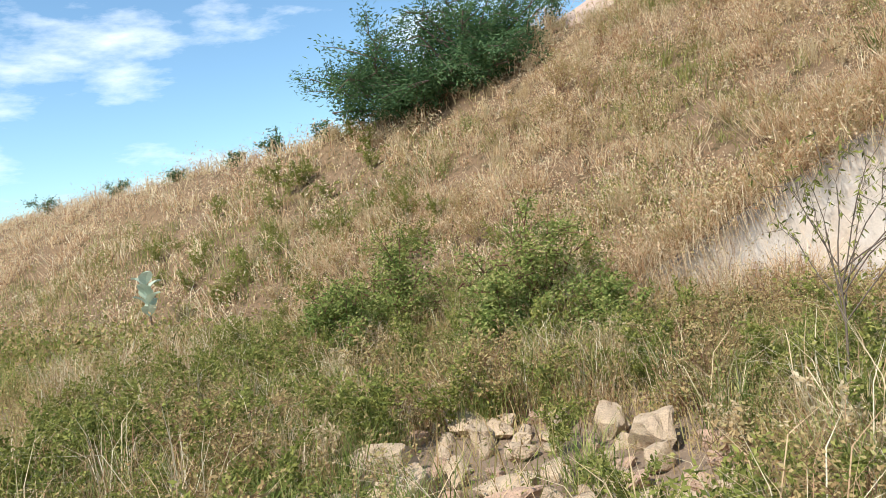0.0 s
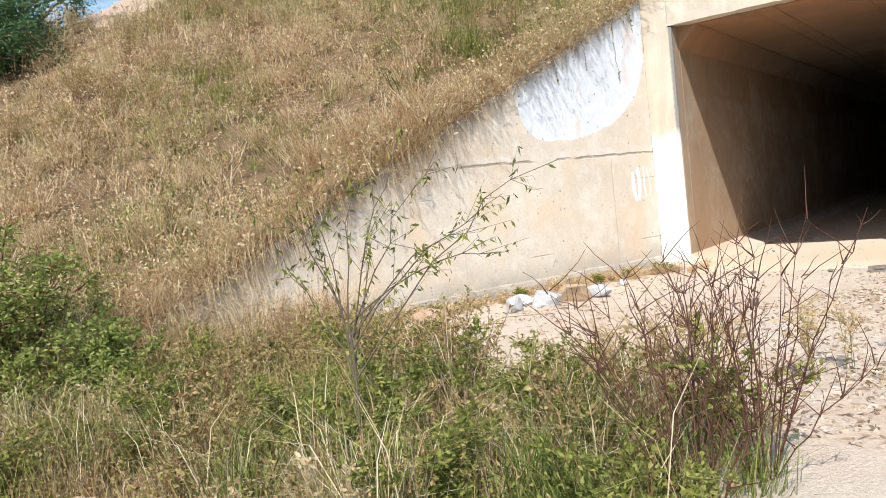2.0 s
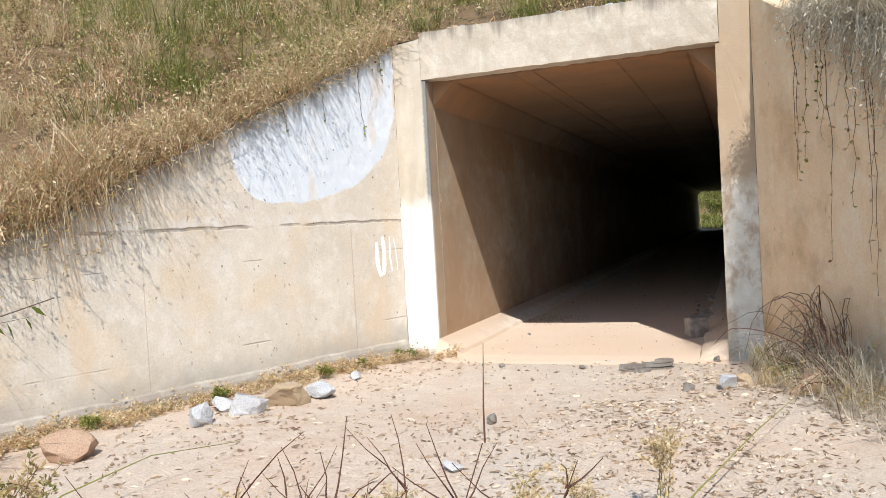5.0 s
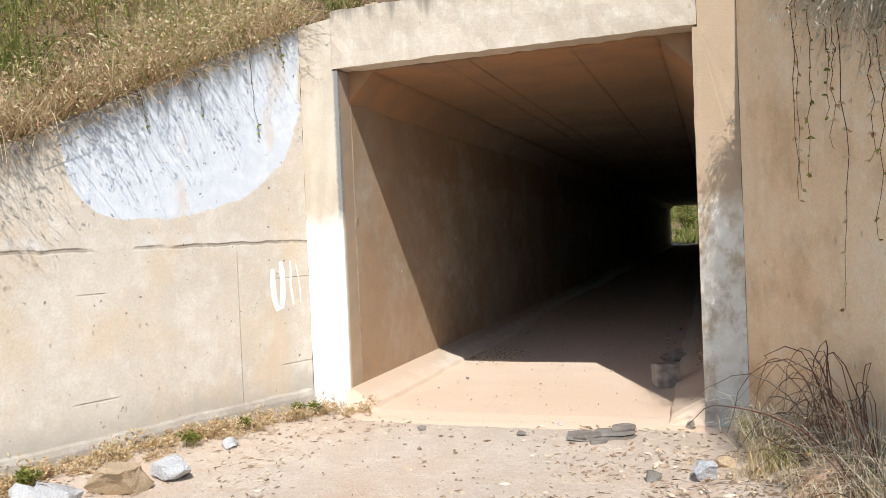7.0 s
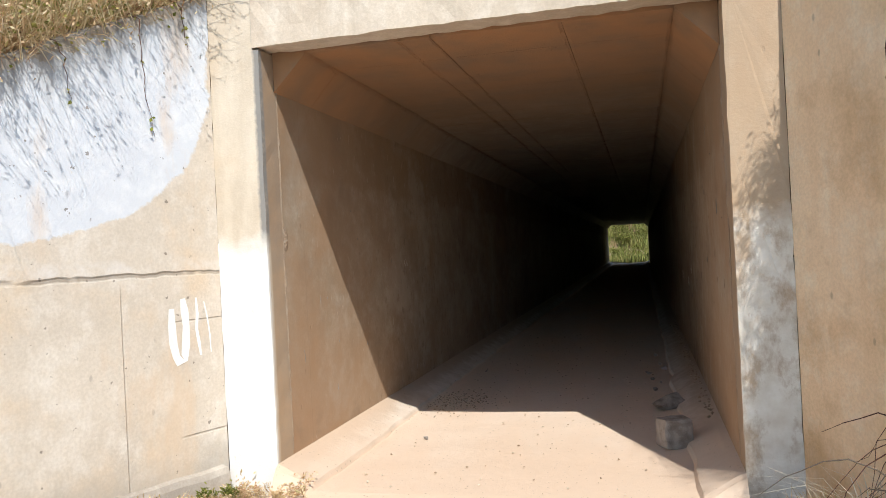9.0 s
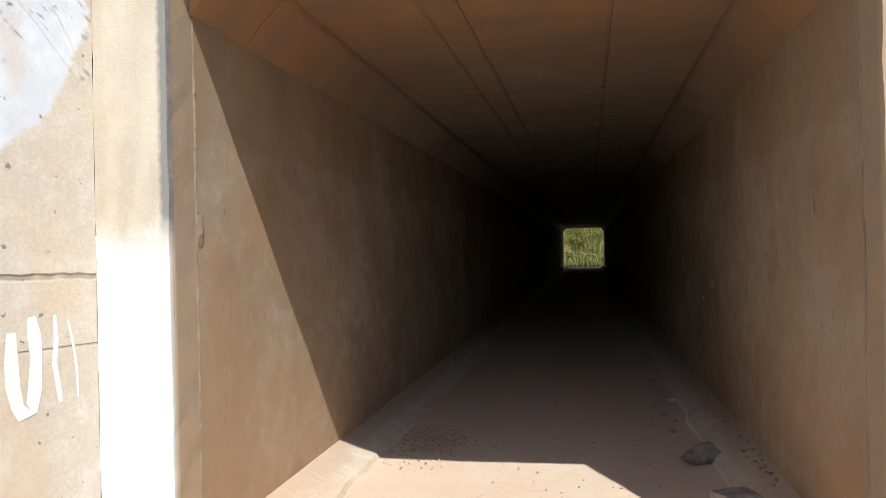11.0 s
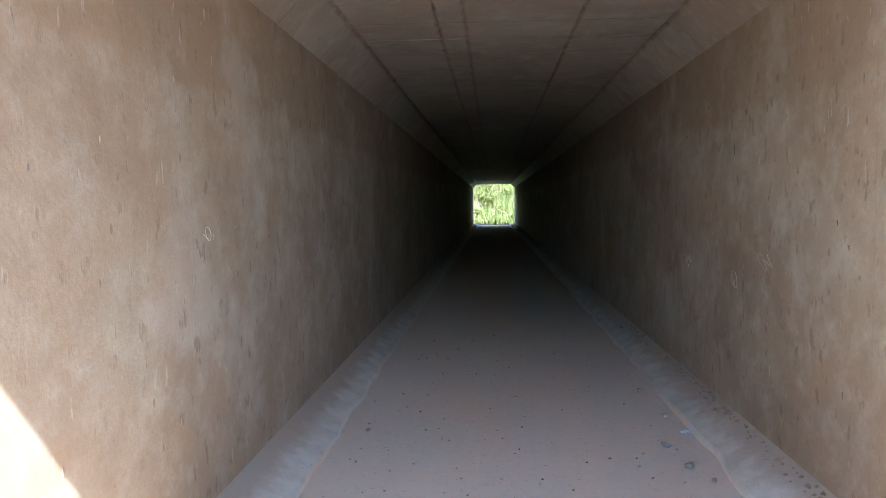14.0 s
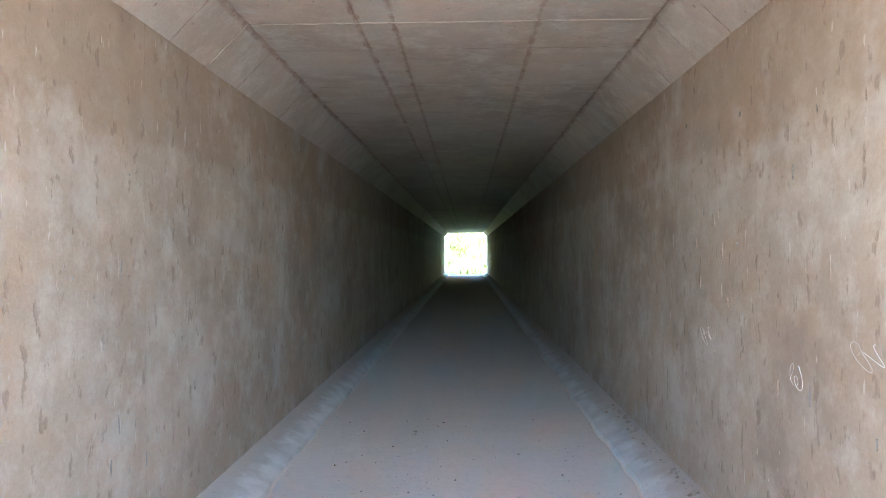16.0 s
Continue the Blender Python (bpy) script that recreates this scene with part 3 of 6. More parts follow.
# bank over the tunnel and to its right
ys2 = np.concatenate([np.linspace(0.28, 8, 24), np.linspace(9, L, 30)])
xs2 = np.linspace(-1.87, 1.82, 14)
bx, by = np.meshgrid(xs2, ys2)
tagged(grid_mesh("bank_top", bx, by, np.maximum(hill_z(bx, by), 3.3), M_SLOPE), "soil over the underpass roof", "bank", kind="structure")
edge_r = np.where(ys < 0.3, 1.92 - WR * np.minimum(ys, 0) + 0.02, 1.82)
rx_ = edge_r[:, None] + 48 * ss[None]
tagged(grid_mesh("bank_right", rx_[:, ::-1], hy, right_z(rx_, hy)[:, ::-1], M_SLOPE), "soil bank behind the shaded wing wall", "bank", kind="structure")

# ---- the underpass: a long concrete box, 3 m wide and 3 m high ----
def structure(name, bm, material, label, category):
    return tagged(part(name, bm, material), label, category, kind="structure")


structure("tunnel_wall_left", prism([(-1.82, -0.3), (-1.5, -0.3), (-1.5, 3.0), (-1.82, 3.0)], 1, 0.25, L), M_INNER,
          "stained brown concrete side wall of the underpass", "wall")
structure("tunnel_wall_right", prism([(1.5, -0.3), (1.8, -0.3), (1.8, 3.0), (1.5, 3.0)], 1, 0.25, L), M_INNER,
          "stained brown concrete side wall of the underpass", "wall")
H = 0.26
def ceiling_bm():
    """The slab with its sloped haunches, cast in panels that sit a little high or low against one another."""
    bm = prism([(-1.82, 3.3), (-1.82, 3.0), (-1.52, 3.0), (-1.52, 3.05), (1.52, 3.05), (1.52, 3.0), (1.8, 3.0), (1.8, 3.3)], 1, 0.21, L)
    rs_ = random.Random(3)
    lanes = [(-1.499, -1.5 + H, 3.0 - H, 3.0), (-1.5 + H, -0.56, 3.0, 3.0), (-0.56, -0.34, 3.0, 3.0), (-0.34, 0.54, 3.0, 3.0), (0.54, 1.5 - H, 3.0, 3.0), (1.5 - H, 1.499, 3.0, 3.0 - H)]
    y = 0.214
    while y < L:
        y2 = min(y + 1.22, L)
        sag = rs_.uniform(-0.002, 0.002)
        for x0, x1, z0, z1 in lanes:
            d, tip = sag + rs_.uniform(-0.001, 0.001), rs_.uniform(-0.002, 0.002)
            g = 0.0015
            low_ = [(x0 + g, y + g, z0 + d), (x1 - g, y + g, z1 + d), (x1 - g, y2 - g, z1 + d + tip), (x0 + g, y2 - g, z0 + d + tip)]
            a = [bm.verts.new(c) for c in low_]
            b = [bm.verts.new((c[0], c[1], 3.06)) for c in low_]
            bm.faces.new(a)
            for k in range(4):
                bm.faces.new((a[k], b[k], b[(k + 1) % 4], a[(k + 1) % 4]))
        y = y2
    bmesh.ops.recalc_face_normals(bm, faces=bm.faces)
    return bm


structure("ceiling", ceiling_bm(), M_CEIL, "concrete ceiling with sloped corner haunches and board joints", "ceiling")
fl = bmesh.new()
prof = [(-1.5, 0.165), (-1.45, 0.145), (-1.235, 0.045), (-1.215, 0.006), (-1.1, 0.0), (-0.5, -0.004), (0.5, 0.0), (1.1, 0.0), (1.215, 0.006), (1.235, 0.045), (1.45, 0.145), (1.5, 0.165)]
rows = []
fys = np.concatenate([np.linspace(-0.62, -0.04, 10), np.linspace(0.0, 14, 190), np.linspace(14.5, L + 0.3, 90)])
for yy in fys:
    row = []
    flat = min(1.0, max(0.0, (yy + 0.16) / 0.14))
    away = max(0.0, (-0.04 - yy) / 0.58)
    for k, (xx, zz) in enumerate(prof):
        w = noise.noise(Vector((xx * 0.4, yy * 1.7, 0))) * 0.03 + noise.noise(Vector((xx * 0.4, yy * 3.6, 5))) * 0.02
        low = noise.noise(Vector((xx * 2, yy * 2.3, 9))) * 0.008
        row.append(fl.verts.new((xx + (w if 1 < k < 10 else 0), yy, zz * flat + low * (0 < k < 11) - 0.075 * away ** 1.2 + away * 0.03 * noise.noise(Vector((xx * 2.6, yy * 5, 2))))))
    rows.append(row)
for r0, r1 in zip(rows, rows[1:]):
    for k in range(11):
        fl.faces.new((r0[k], r0[k + 1], r1[k + 1], r1[k]))
bot = [fl.verts.new((xx, fys[0], -0.3)) for xx in (-1.5, 1.5)]
fl.faces.new([*rows[0][::-1], bot[0], bot[1]])
bmesh.ops.recalc_face_normals(fl, faces=fl.faces)
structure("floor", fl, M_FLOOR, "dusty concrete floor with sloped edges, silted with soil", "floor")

# portal frame
def chipped(outline, axis, lo, hi, amount=0.012):
    return roughen(prism(outline, axis, lo, hi), 0.16, amount, 9.0)


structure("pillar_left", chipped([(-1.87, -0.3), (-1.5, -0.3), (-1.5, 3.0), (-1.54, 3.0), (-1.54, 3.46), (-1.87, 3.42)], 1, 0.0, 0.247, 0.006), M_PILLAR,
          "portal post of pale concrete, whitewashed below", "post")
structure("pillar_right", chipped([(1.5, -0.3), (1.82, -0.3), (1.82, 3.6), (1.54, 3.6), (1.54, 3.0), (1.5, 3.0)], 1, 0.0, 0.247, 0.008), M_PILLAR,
          "portal post of stained, shade-browned concrete with worn whitewash", "post")
structure("lintel", chipped([(-0.012, 3.014), (0.205, 3.014), (0.205, 3.302), (0.29, 3.302), (0.29, 3.52), (-0.012, 3.52)], 0, -1.538, 1.538, 0.012), M_LINTEL,
          "sunlit concrete lintel beam with a ragged lower edge", "lintel")


def wing(flare, x0, out, name, material, label):
    """A wall that flares from the portal; its top falls away from it."""
    bm = bmesh.new()
    n = 40
    far = -6.4
    th = 0.3 * out
    rows = []
    for i in range(n + 1):
        y = far * i / n
        x = x0 + flare * y * (-out)
        top = 3.42 + TOP * y + noise.noise(Vector((y * 3, 1, 0))) * 0.03
        rows.append([bm.verts.new(c) for c in ((x, y, -0.6), (x, y, 0.4), (x, y, 1.0) if top > 1.1 else (x, y, top * 0.5 + 0.2), (x, y, max(top - 0.015, 0.05)), (x + th * 0.05, y, max(top, 0.06)),
                                               (x + th, y, max(top, 0.06)), (x + th, y, -0.6))])
    for a, b in zip(rows, rows[1:]):
        for k in range(6):
            bm.faces.new((a[k], a[k + 1], b[k + 1], b[k]))
    bm.faces.new(rows[0])
    bm.faces.new(rows[-1][::-1])
    bmesh.ops.recalc_face_normals(bm, faces=bm.faces)
    return structure(name, bm, material, label, "wing wall")


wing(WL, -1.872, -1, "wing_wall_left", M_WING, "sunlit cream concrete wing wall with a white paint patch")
wing(WR, 1.822, 1, "wing_wall_right", M_WING_R, "shaded, brown-streaked concrete wing wall with hanging plants")
foot = bmesh.new()
frow = []
for i in range(31):
    y = -0.05 - 5.6 * i / 30
    x = -1.87 + WL * y
    w = 0.05 + 0.03 * noise.noise(Vector((y * 2.2, 4, 0)))
    z = 0.16 + 0.03 * noise.noise(Vector((y * 3, 9, 0)))
    frow.append([foot.verts.new(c) for c in ((x - 0.02, y, z + 0.02), (x + w * 0.7, y, z), (x + w, y, z - 0.04), (x + w + 0.02, y, -0.4))])
for a, b in zip(frow, frow[1:]):
    for k in range(3):
        foot.faces.new((a[k], a[k + 1], b[k + 1], b[k]))
bmesh.ops.recalc_face_normals(foot, faces=foot.faces)
structure("wing_wall_footing", foot, M_FOOT, "rough grey concrete footing along the wing wall", "footing")

# beyond the far mouth: a sunlit green slope
fx, fy = np.meshgrid(np.linspace(-30, 30, 60), np.linspace(L + 1.0, L + 45, 50))
fz = -0.05 + np.clip(fy - L - 8, 0, None) * 0.42 + bumps(fx, fy) * 3
tagged(grid_mesh("far_slope", fx, fy, fz, M_SLOPE), "grown slope beyond the far mouth of the underpass", "bank", kind="structure")

# ---- things out of doors ----
def keep_off(x, y, r=0.62):
    """True where plants would stand in the walker's way."""
    lane = np.array([(2.3, -10.6), (1.95, -10.2), (1.8, -9.5), (1.8, -8.6), (1.65, -7.9), (1.6, -6.6), (1.55, -5.9), (1.0, -4.9), (0.6, -4.1), (0.1, -2.0), (0.0, 0.0)])
    px, py = np.asarray(x)[..., None], np.asarray(y)[..., None]
    a, b = lane[:-1], lane[1:]
    d = b - a
    t = np.clip(((px - a[:, 0]) * d[:, 0] + (py - a[:, 1]) * d[:, 1]) / (d ** 2).sum(1), 0, 1)
    return np.hypot(px - a[:, 0] - t * d[:, 0], py - a[:, 1] - t * d[:, 1]).min(-1) < r


def land_z(x, y):
    """Whichever is higher of the bank and the flat, left of the wing wall's line."""
    x, y = np.asarray(x, float), np.asarray(y, float)
    behind = x < -1.95 + WL * np.minimum(y, 0)
    return np.where(behind, np.maximum(hill_z(x, y), ground_z(x, y)), ground_z(x, y))


def front(x):
    """How near to the portal the weeds on the flat reach."""
    return -5.0 - 0.28 * np.clip(np.asarray(x) + 3.6, 0, 9) + 0.25 * np.sin(np.asarray(x) * 2.3)


rg = np.random.RandomState(11)

# dry grass and weeds over the bank
def bank_points(n, x0, x1, y0, y1):
    x, y = rg.uniform(x0, x1, n), rg.uniform(y0, y1, n)
    on = (x < -2.0 + WL * np.minimum(y, 0)) | (y > 0.35)
    on &= hill_z(x, y) > ground_z(x, y) - 0.02
    on &= ~((x > -1.9) & (y < 0.35)) & (np.hypot(x + 10.3, y + 1.55) > 0.85)
    x, y = x[on], y[on]
    # clumps and gaps
    k = np.sin(x * 2.1 + np.sin(y * 1.7) * 1.5) * np.sin(y * 2.6 + x * 0.7) + np.sin(x * 5.3 - y * 4.1) * 0.5
    keep = rg.uniform(-1.7, 1.2, len(x)) < k
    x, y, k = x[keep], y[keep], k[keep]
    z = np.where(x > -1.87, np.maximum(hill_z(x, y), 3.3), hill_z(x, y))
    return np.stack([x, y, z - 0.02], 1), np.clip(0.75 + 0.3 * k, 0.5, 1.2)


def grow(name, pts, size, h0, h1, w0, w1, leafy, mat, leafmat, lean=(0.15, 0.9), leaf=(0.015, 0.04)):
    h = rg.uniform(h0, h1, len(pts)) * size
    v, f = blades(pts, h, rg.uniform(w0, w1, len(pts)), rg.uniform(*lean, len(pts)), rg)
    ob = mesh_np(name, v, f, mat)
    if leafy:
        i = rg.randint(0, len(pts), int(len(pts) * leafy))
        up = rg.uniform(0.25, 1.0, len(i)) * h[i]
        at = pts[i] + np.stack([rg.normal(0, 0.3, len(i)) * up, rg.normal(0, 0.3, len(i)) * up, up], 1)
        v, f = leaflets(at, rg.uniform(*leaf, len(i)), rg.uniform(leaf[0] * 0.5, leaf[1] * 0.55, len(i)), rg)
        mesh_np("foliage", v, f, leafmat, ob)
    return ob


p, s = bank_points(24000, -8.5, 1.9, -8.5, 2.6)
tagged(grow("bank_grass", p, s, 0.16, 0.44, 0.005, 0.013, 1.6, M_DRY, M_DRYLEAF, lean=(0.3, 1.5), leaf=(0.02, 0.05)), "dry brown weeds and grass on the bank", "dry grass", kind="stuff")
p, s = bank_points(28000, -34, -8.5, -18, 3.0)
tagged(grow("bank_grass", p, s, 0.2, 0.55, 0.010, 0.022, 1.4, M_DRY, M_DRYLEAF, leaf=(0.03, 0.07)), "dry brown weeds and grass on the bank", "dry grass", kind="stuff")
p, s = bank_points(9000, -13, 1.9, 2.6, 9.0)
tagged(grow("bank_grass", p, s, 0.3, 0.6, 0.010, 0.022, 1.4, M_GRASS, M_DRYLEAF, leaf=(0.03, 0.07)), "green and dry grass high on the bank", "grass", kind="stuff")
# domed clumps of withered leafy weeds, which give the bank its lumps
def domes(name, centres, per, rad, leaf, mat, label):
    n_ = len(centres)
    i_ = np.repeat(np.arange(n_), per)
    size = (0.45 + 1.2 * rg.uniform(0, 1, n_) ** 2)[i_]
    d = rg.normal(size=(len(i_), 3))
    d /= np.linalg.norm(d, axis=1)[:, None]
    d[:, 2] = np.abs(d[:, 2]) * 1.25
    at_ = centres[i_] + d * (rad * size * rg.uniform(0.45, 1.05, len(i_)))[:, None]
    v_, f_ = leaflets(at_, rg.uniform(0.5, 1.4, len(i_)) * leaf, rg.uniform(0.25, 0.6, len(i_)) * leaf, rg, along=d * 0.5)
    return tagged(mesh_np(name, v_, f_, mat), label, "weeds", kind="stuff")


def tussocks(name, centres, per, rad, h0, h1, w0, w1, lean, mat, label, category="dry grass"):
    """Clumps of blades that rise from one root and arch outwards."""
    i_ = np.repeat(np.arange(len(centres)), per)
    size = (0.45 + 1.15 * rg.uniform(0, 1, len(centres)) ** 2)[i_]
    base_ = centres[i_] + np.stack([rg.normal(0, rad, len(i_)), rg.normal(0, rad, len(i_)), np.zeros(len(i_))], 1)
    v_, f_ = blades(base_, rg.uniform(h0, h1, len(i_)) * size, rg.uniform(w0, w1, len(i_)), rg.uniform(*lean, len(i_)), rg, 2.0)
    return tagged(mesh_np(name, v_, f_, mat), label, category, kind="stuff")


def greenish(c):
    """Where the bank's growth is still green: in drifts, and along its upper part."""
    drift = np.sin(c[:, 0] * 1.15 + 2.0) * np.sin(c[:, 1] * 1.5 + 0.4) + 0.3 * np.sin(c[:, 0] * 3.7)
    return (rg.uniform(0, 1, len(c)) < np.clip((drift - 0.15) * 0.7, 0, 1) + np.clip((c[:, 1] + 2.5 + 0.4 * np.sin(c[:, 0] * 1.3)) / 2.2, 0, 0.75))


c_, _ = bank_points(5200, -9.5, 1.6, -8.5, 2.8)
c_ = c_[~greenish(c_)]
tussocks("dry_tussocks", c_[::2], 40, 0.07, 0.20, 0.46, 0.005, 0.010, (0.4, 2.2), M_RUST, "arching tussocks of rusty dry grass covering the bank")
domes("withered_weeds", c_, 66, 0.26, 0.036, M_DRYLEAF, "clumps of withered leafy weeds covering the bank")
c_, _ = bank_points(6400, -32, -9.5, -18, 3.0)
tussocks("dry_tussocks", c_[::3], 24, 0.12, 0.25, 0.55, 0.010, 0.020, (0.4, 2.2), M_RUST, "arching tussocks of rusty dry grass covering the bank")
domes("withered_weeds", c_[1::2], 60, 0.42, 0.055, M_DRYLEAF, "clumps of withered leafy weeds covering the bank")
c_, _ = bank_points(7000, -14, 1.6, -9.5, 2.8)
c_ = c_[greenish(c_)]
tussocks("green_tussocks", c_[::2], 36, 0.07, 0.20, 0.46, 0.005, 0.010, (0.4, 2.0), M_GRASS, "arching tussocks of green grass on the upper bank", "grass")
domes("fading_weeds", c_[1::2], 60, 0.26, 0.036, M_GRASS, "clumps of fading green weeds on the bank")
c_, _ = bank_points(420, -14.5, -2.2, -8.5, 2.8)
domes("dark_weeds", c_, 110, 0.28, 0.036, M_WITHER, "dark withering herbs among the dry grass")
# greener growth low on the bank and along its upper part
p, s = bank_points(60000, -20, -2.2, -14, 2.5)
low = (p[:, 2] < np.where(p[:, 0] < -4.2, 1.5, 0.7) + 0.5 * np.sin(p[:, 0] * 1.1)) | ((np.sin(p[:, 0] * 0.9 + 1.0) * np.sin(p[:, 1] * 1.3) > 0.45))
low |= (p[:, 1] > -0.9 + 0.5 * np.sin(p[:, 0] * 1.7)) & (p[:, 0] > -8)
p, s = p[low], s[low]
tagged(grow("bank_weeds", p, s, 0.18, 0.45, 0.006, 0.014, 2.2, M_GRASS, M_GREEN, leaf=(0.02, 0.05)), "green weeds among the dry grass on the bank", "weeds", kind="stuff")
# tangled plants leaning over the edge of the wing wall
n = 4200
t_ = rg.uniform(-6.2, 0.3, n)
q = np.stack([-1.93 + WL * np.minimum(t_, 0) - rg.uniform(0, 0.45, n) ** 1.0, t_, np.zeros(n)], 1)
q[:, 2] = hill_z(q[:, 0], q[:, 1]) - 0.02
v, f = blades(q, rg.uniform(0.12, 0.42, n), rg.uniform(0.005, 0.012, n), rg.uniform(0.3, 1.3, n), rg)
tagged(mesh_np("edge_grass", v, f, M_DRY), "dry grass leaning over the wing wall's top", "dry grass", kind="stuff")
i = rg.randint(0, n, 5000)
v, f = leaflets(q[i] + rg.normal(0, 1, (len(i), 3)) * [0.09, 0.1, 0.10] + [0.03, 0, 0.15], rg.uniform(0.02, 0.06, len(i)), rg.uniform(0.012, 0.035, len(i)), rg)
tagged(mesh_np("edge_leaves", v, f, M_DRYLEAF), "withered leaves along the wing wall's top", "weeds", kind="stuff")
i = np.nonzero(q[:, 1] > -1.9)[0][rg.randint(0, 1100, 2600)]
v, f = leaflets(q[i] + rg.normal(0, 1, (len(i), 3)) * [0.09, 0.1, 0.08] + [0.03, 0, 0.12], rg.uniform(0.02, 0.05, len(i)), rg.uniform(0.012, 0.03, len(i)), rg)
tagged(mesh_np("edge_weeds", v, f, M_GREEN), "small green leaves of creepers on the wing wall's top", "weeds", kind="stuff")

c_ = np.stack([np.zeros(120), -rg.uniform(0.0, 6.0, 120), np.zeros(120)], 1)
c_[:, 0] = -2.10 + WL * c_[:, 1] + rg.uniform(-0.15, 0.10, 120)
c_[:, 2] = 3.36 + TOP * c_[:, 1] + 0.02
tussocks("edge_tussocks", c_[:110] + [0.06, 0, 0], 46, 0.08, 0.22, 0.48, 0.004, 0.009, (0.8, 2.4), M_RUST, "dry grass tangled along the wing wall's top")
domes("edge_clumps", c_[:95], 70, 0.22, 0.034, M_WITHER, "bushy withered weeds crowding the wing wall's top")
domes("edge_clumps", c_[85:], 90, 0.2, 0.032, M_GREEN, "green weeds crowding the wing wall's top")
c_ = np.stack([np.full(26, -3.28), rg.uniform(-4.1, -2.7, 26), np.zeros(26)], 1)
c_[:, 0] = -2.1 + WL * c_[:, 1] + rg.uniform(-0.5, 0.06, 26)
c_[:, 2] = hill_z(c_[:, 0], c_[:, 1]) + rg.uniform(0.05, 0.22, 26)
tussocks("dry_thatch", c_, 90, 0.12, 0.2, 0.45, 0.004, 0.009, (0.8, 2.4), M_RUST, "mat of dead grass at the wing wall's edge")
domes("dry_thatch", c_, 90, 0.24, 0.036, M_WITHER, "thick mat of dead grass hanging at the wing wall's edge")
# dead grass hanging over the edge in ragged bunches
spill, spill_r = [], []
for yc, spread_y, count, reach in ((-3.35, 0.22, 150, 0.44), (-4.2, 0.16, 60, 0.25), (-4.9, 0.25, 130, 0.34), (-2.45, 0.2, 46, 0.2), (-1.55, 0.2, 30, 0.15), (-5.6, 0.3, 90, 0.3), (-0.7, 0.25, 26, 0.12)):
    for _ in range(count):
        y0 = yc + rg.normal(0, spread_y)
        if y0 > -0.1:
            continue
        u = np.linspace(0, 1, 5)[:, None]
        out, drop = rg.uniform(0.05, 0.22), reach * rg.uniform(0.2, 1.1)
        start = np.array([-1.98 + WL * y0, y0, 3.40 + TOP * y0])
        spill.append(start + np.array([out + 0.1, rg.normal(-0.05, 0.13), 0]) * u ** 0.7 + np.array([0, 0, 1]) * (rg.uniform(0.08, 0.3) * np.sin(np.pi * u * 0.85) - drop * u ** 2))
        spill_r.append(rg.uniform(0.0025, 0.006))
v, f = tubes(spill, spill_r, 3)
tagged(mesh_np("edge_spill", v, f, M_RUST), "dead grass hanging in bunches over the wing wall's edge", "dry grass", kind="stuff")
i = rg.randint(0, len(spill), 1500)
at = np.array([spill[k][rg.randint(1, 5)] for k in i]) + rg.normal(0, 0.025, (len(i), 3))
v, f = leaflets(at, rg.uniform(0.02, 0.05, len(at)), rg.uniform(0.006, 0.018, len(at)), rg)
tagged(mesh_np("edge_spill_leaves", v, f, M_WITHER), "withered leaves among the grass hanging over the edge", "weeds", kind="stuff")
# leafy stems that lean out over the wing wall
over, at, along = [], [], []
for _ in range(220):
    y0 = -rg.uniform(0.0, 6.0) ** 1.0
    x0 = -1.90 + WL * y0
    out, up = rg.uniform(0.05, 0.42), rg.uniform(0.05, 0.55)
    u = np.linspace(0, 1, 6)[:, None]
    line_ = np.array([x0 - 0.08, y0, 3.36 + TOP * y0]) + np.array([out * 0.94, -out * 0.34 + rg.normal(0, 0.12), 0]) * u ** 1.2 + np.array([0, 0, 1]) * (up * np.sin(u * 2.2) - 0.12 * u ** 2)
    over.append(line_)
    for _ in range(9):
        j = rg.randint(1, 6)
        at.append(line_[j] + rg.normal(0, 0.02, 3))
        along.append((0, 0, -0.4))
for _ in range(200):
    y0 = -rg.uniform(0.02, 4.6)
    out, up = rg.uniform(0.25, 0.75), rg.uniform(0.2, 0.6)
    u = np.linspace(0, 1, 6)[:, None]
    line_ = np.array([-1.98 + WL * y0, y0, 3.36 + TOP * y0]) + np.array([out * 0.94, -out * 0.34 + rg.normal(0, 0.12), 0]) * u ** 1.1 + np.array([0, 0, 1]) * (up * np.sin(u * 1.9))
    over.append(line_)
    for _ in range(14):
        j = rg.randint(2, 6)
        at.append(line_[j] + rg.normal(0, 0.03, 3))
        along.append((0, 0, -0.4))
v, f = tubes(over, [0.0038] * len(over), 3)
lean = mesh_np("leaning_weeds", v, f, M_STRAW)
v, f = leaflets(np.array(at), rg.uniform(0.02, 0.05, len(at)), rg.uniform(0.006, 0.015, len(at)), rg, along=np.array(along))
mesh_np("foliage", v, f, M_DRYLEAF, lean)
tagged(lean, "dry leafy stems leaning out over the wing wall", "weeds", kind="stuff")

# the flat in front: undergrowth
def flat_points(n, x0, x1, y0, y1):
    x, y = rg.uniform(x0, x1, n), rg.uniform(y0, y1, n)
    on = (y < front(x)) & ~keep_off(x, y) & (hill_z(x, y) < ground_z(x, y) + 0.3)
    stones = np.hypot((x + 1.15) / 1.3, (y + 8.75) / 0.85) < 1
    on &= ~stones | (rg.uniform(0, 1, n) < 0.18)
    x, y = x[on], y[on]
    return np.stack([x, y, land_z(x, y) - 0.01], 1)


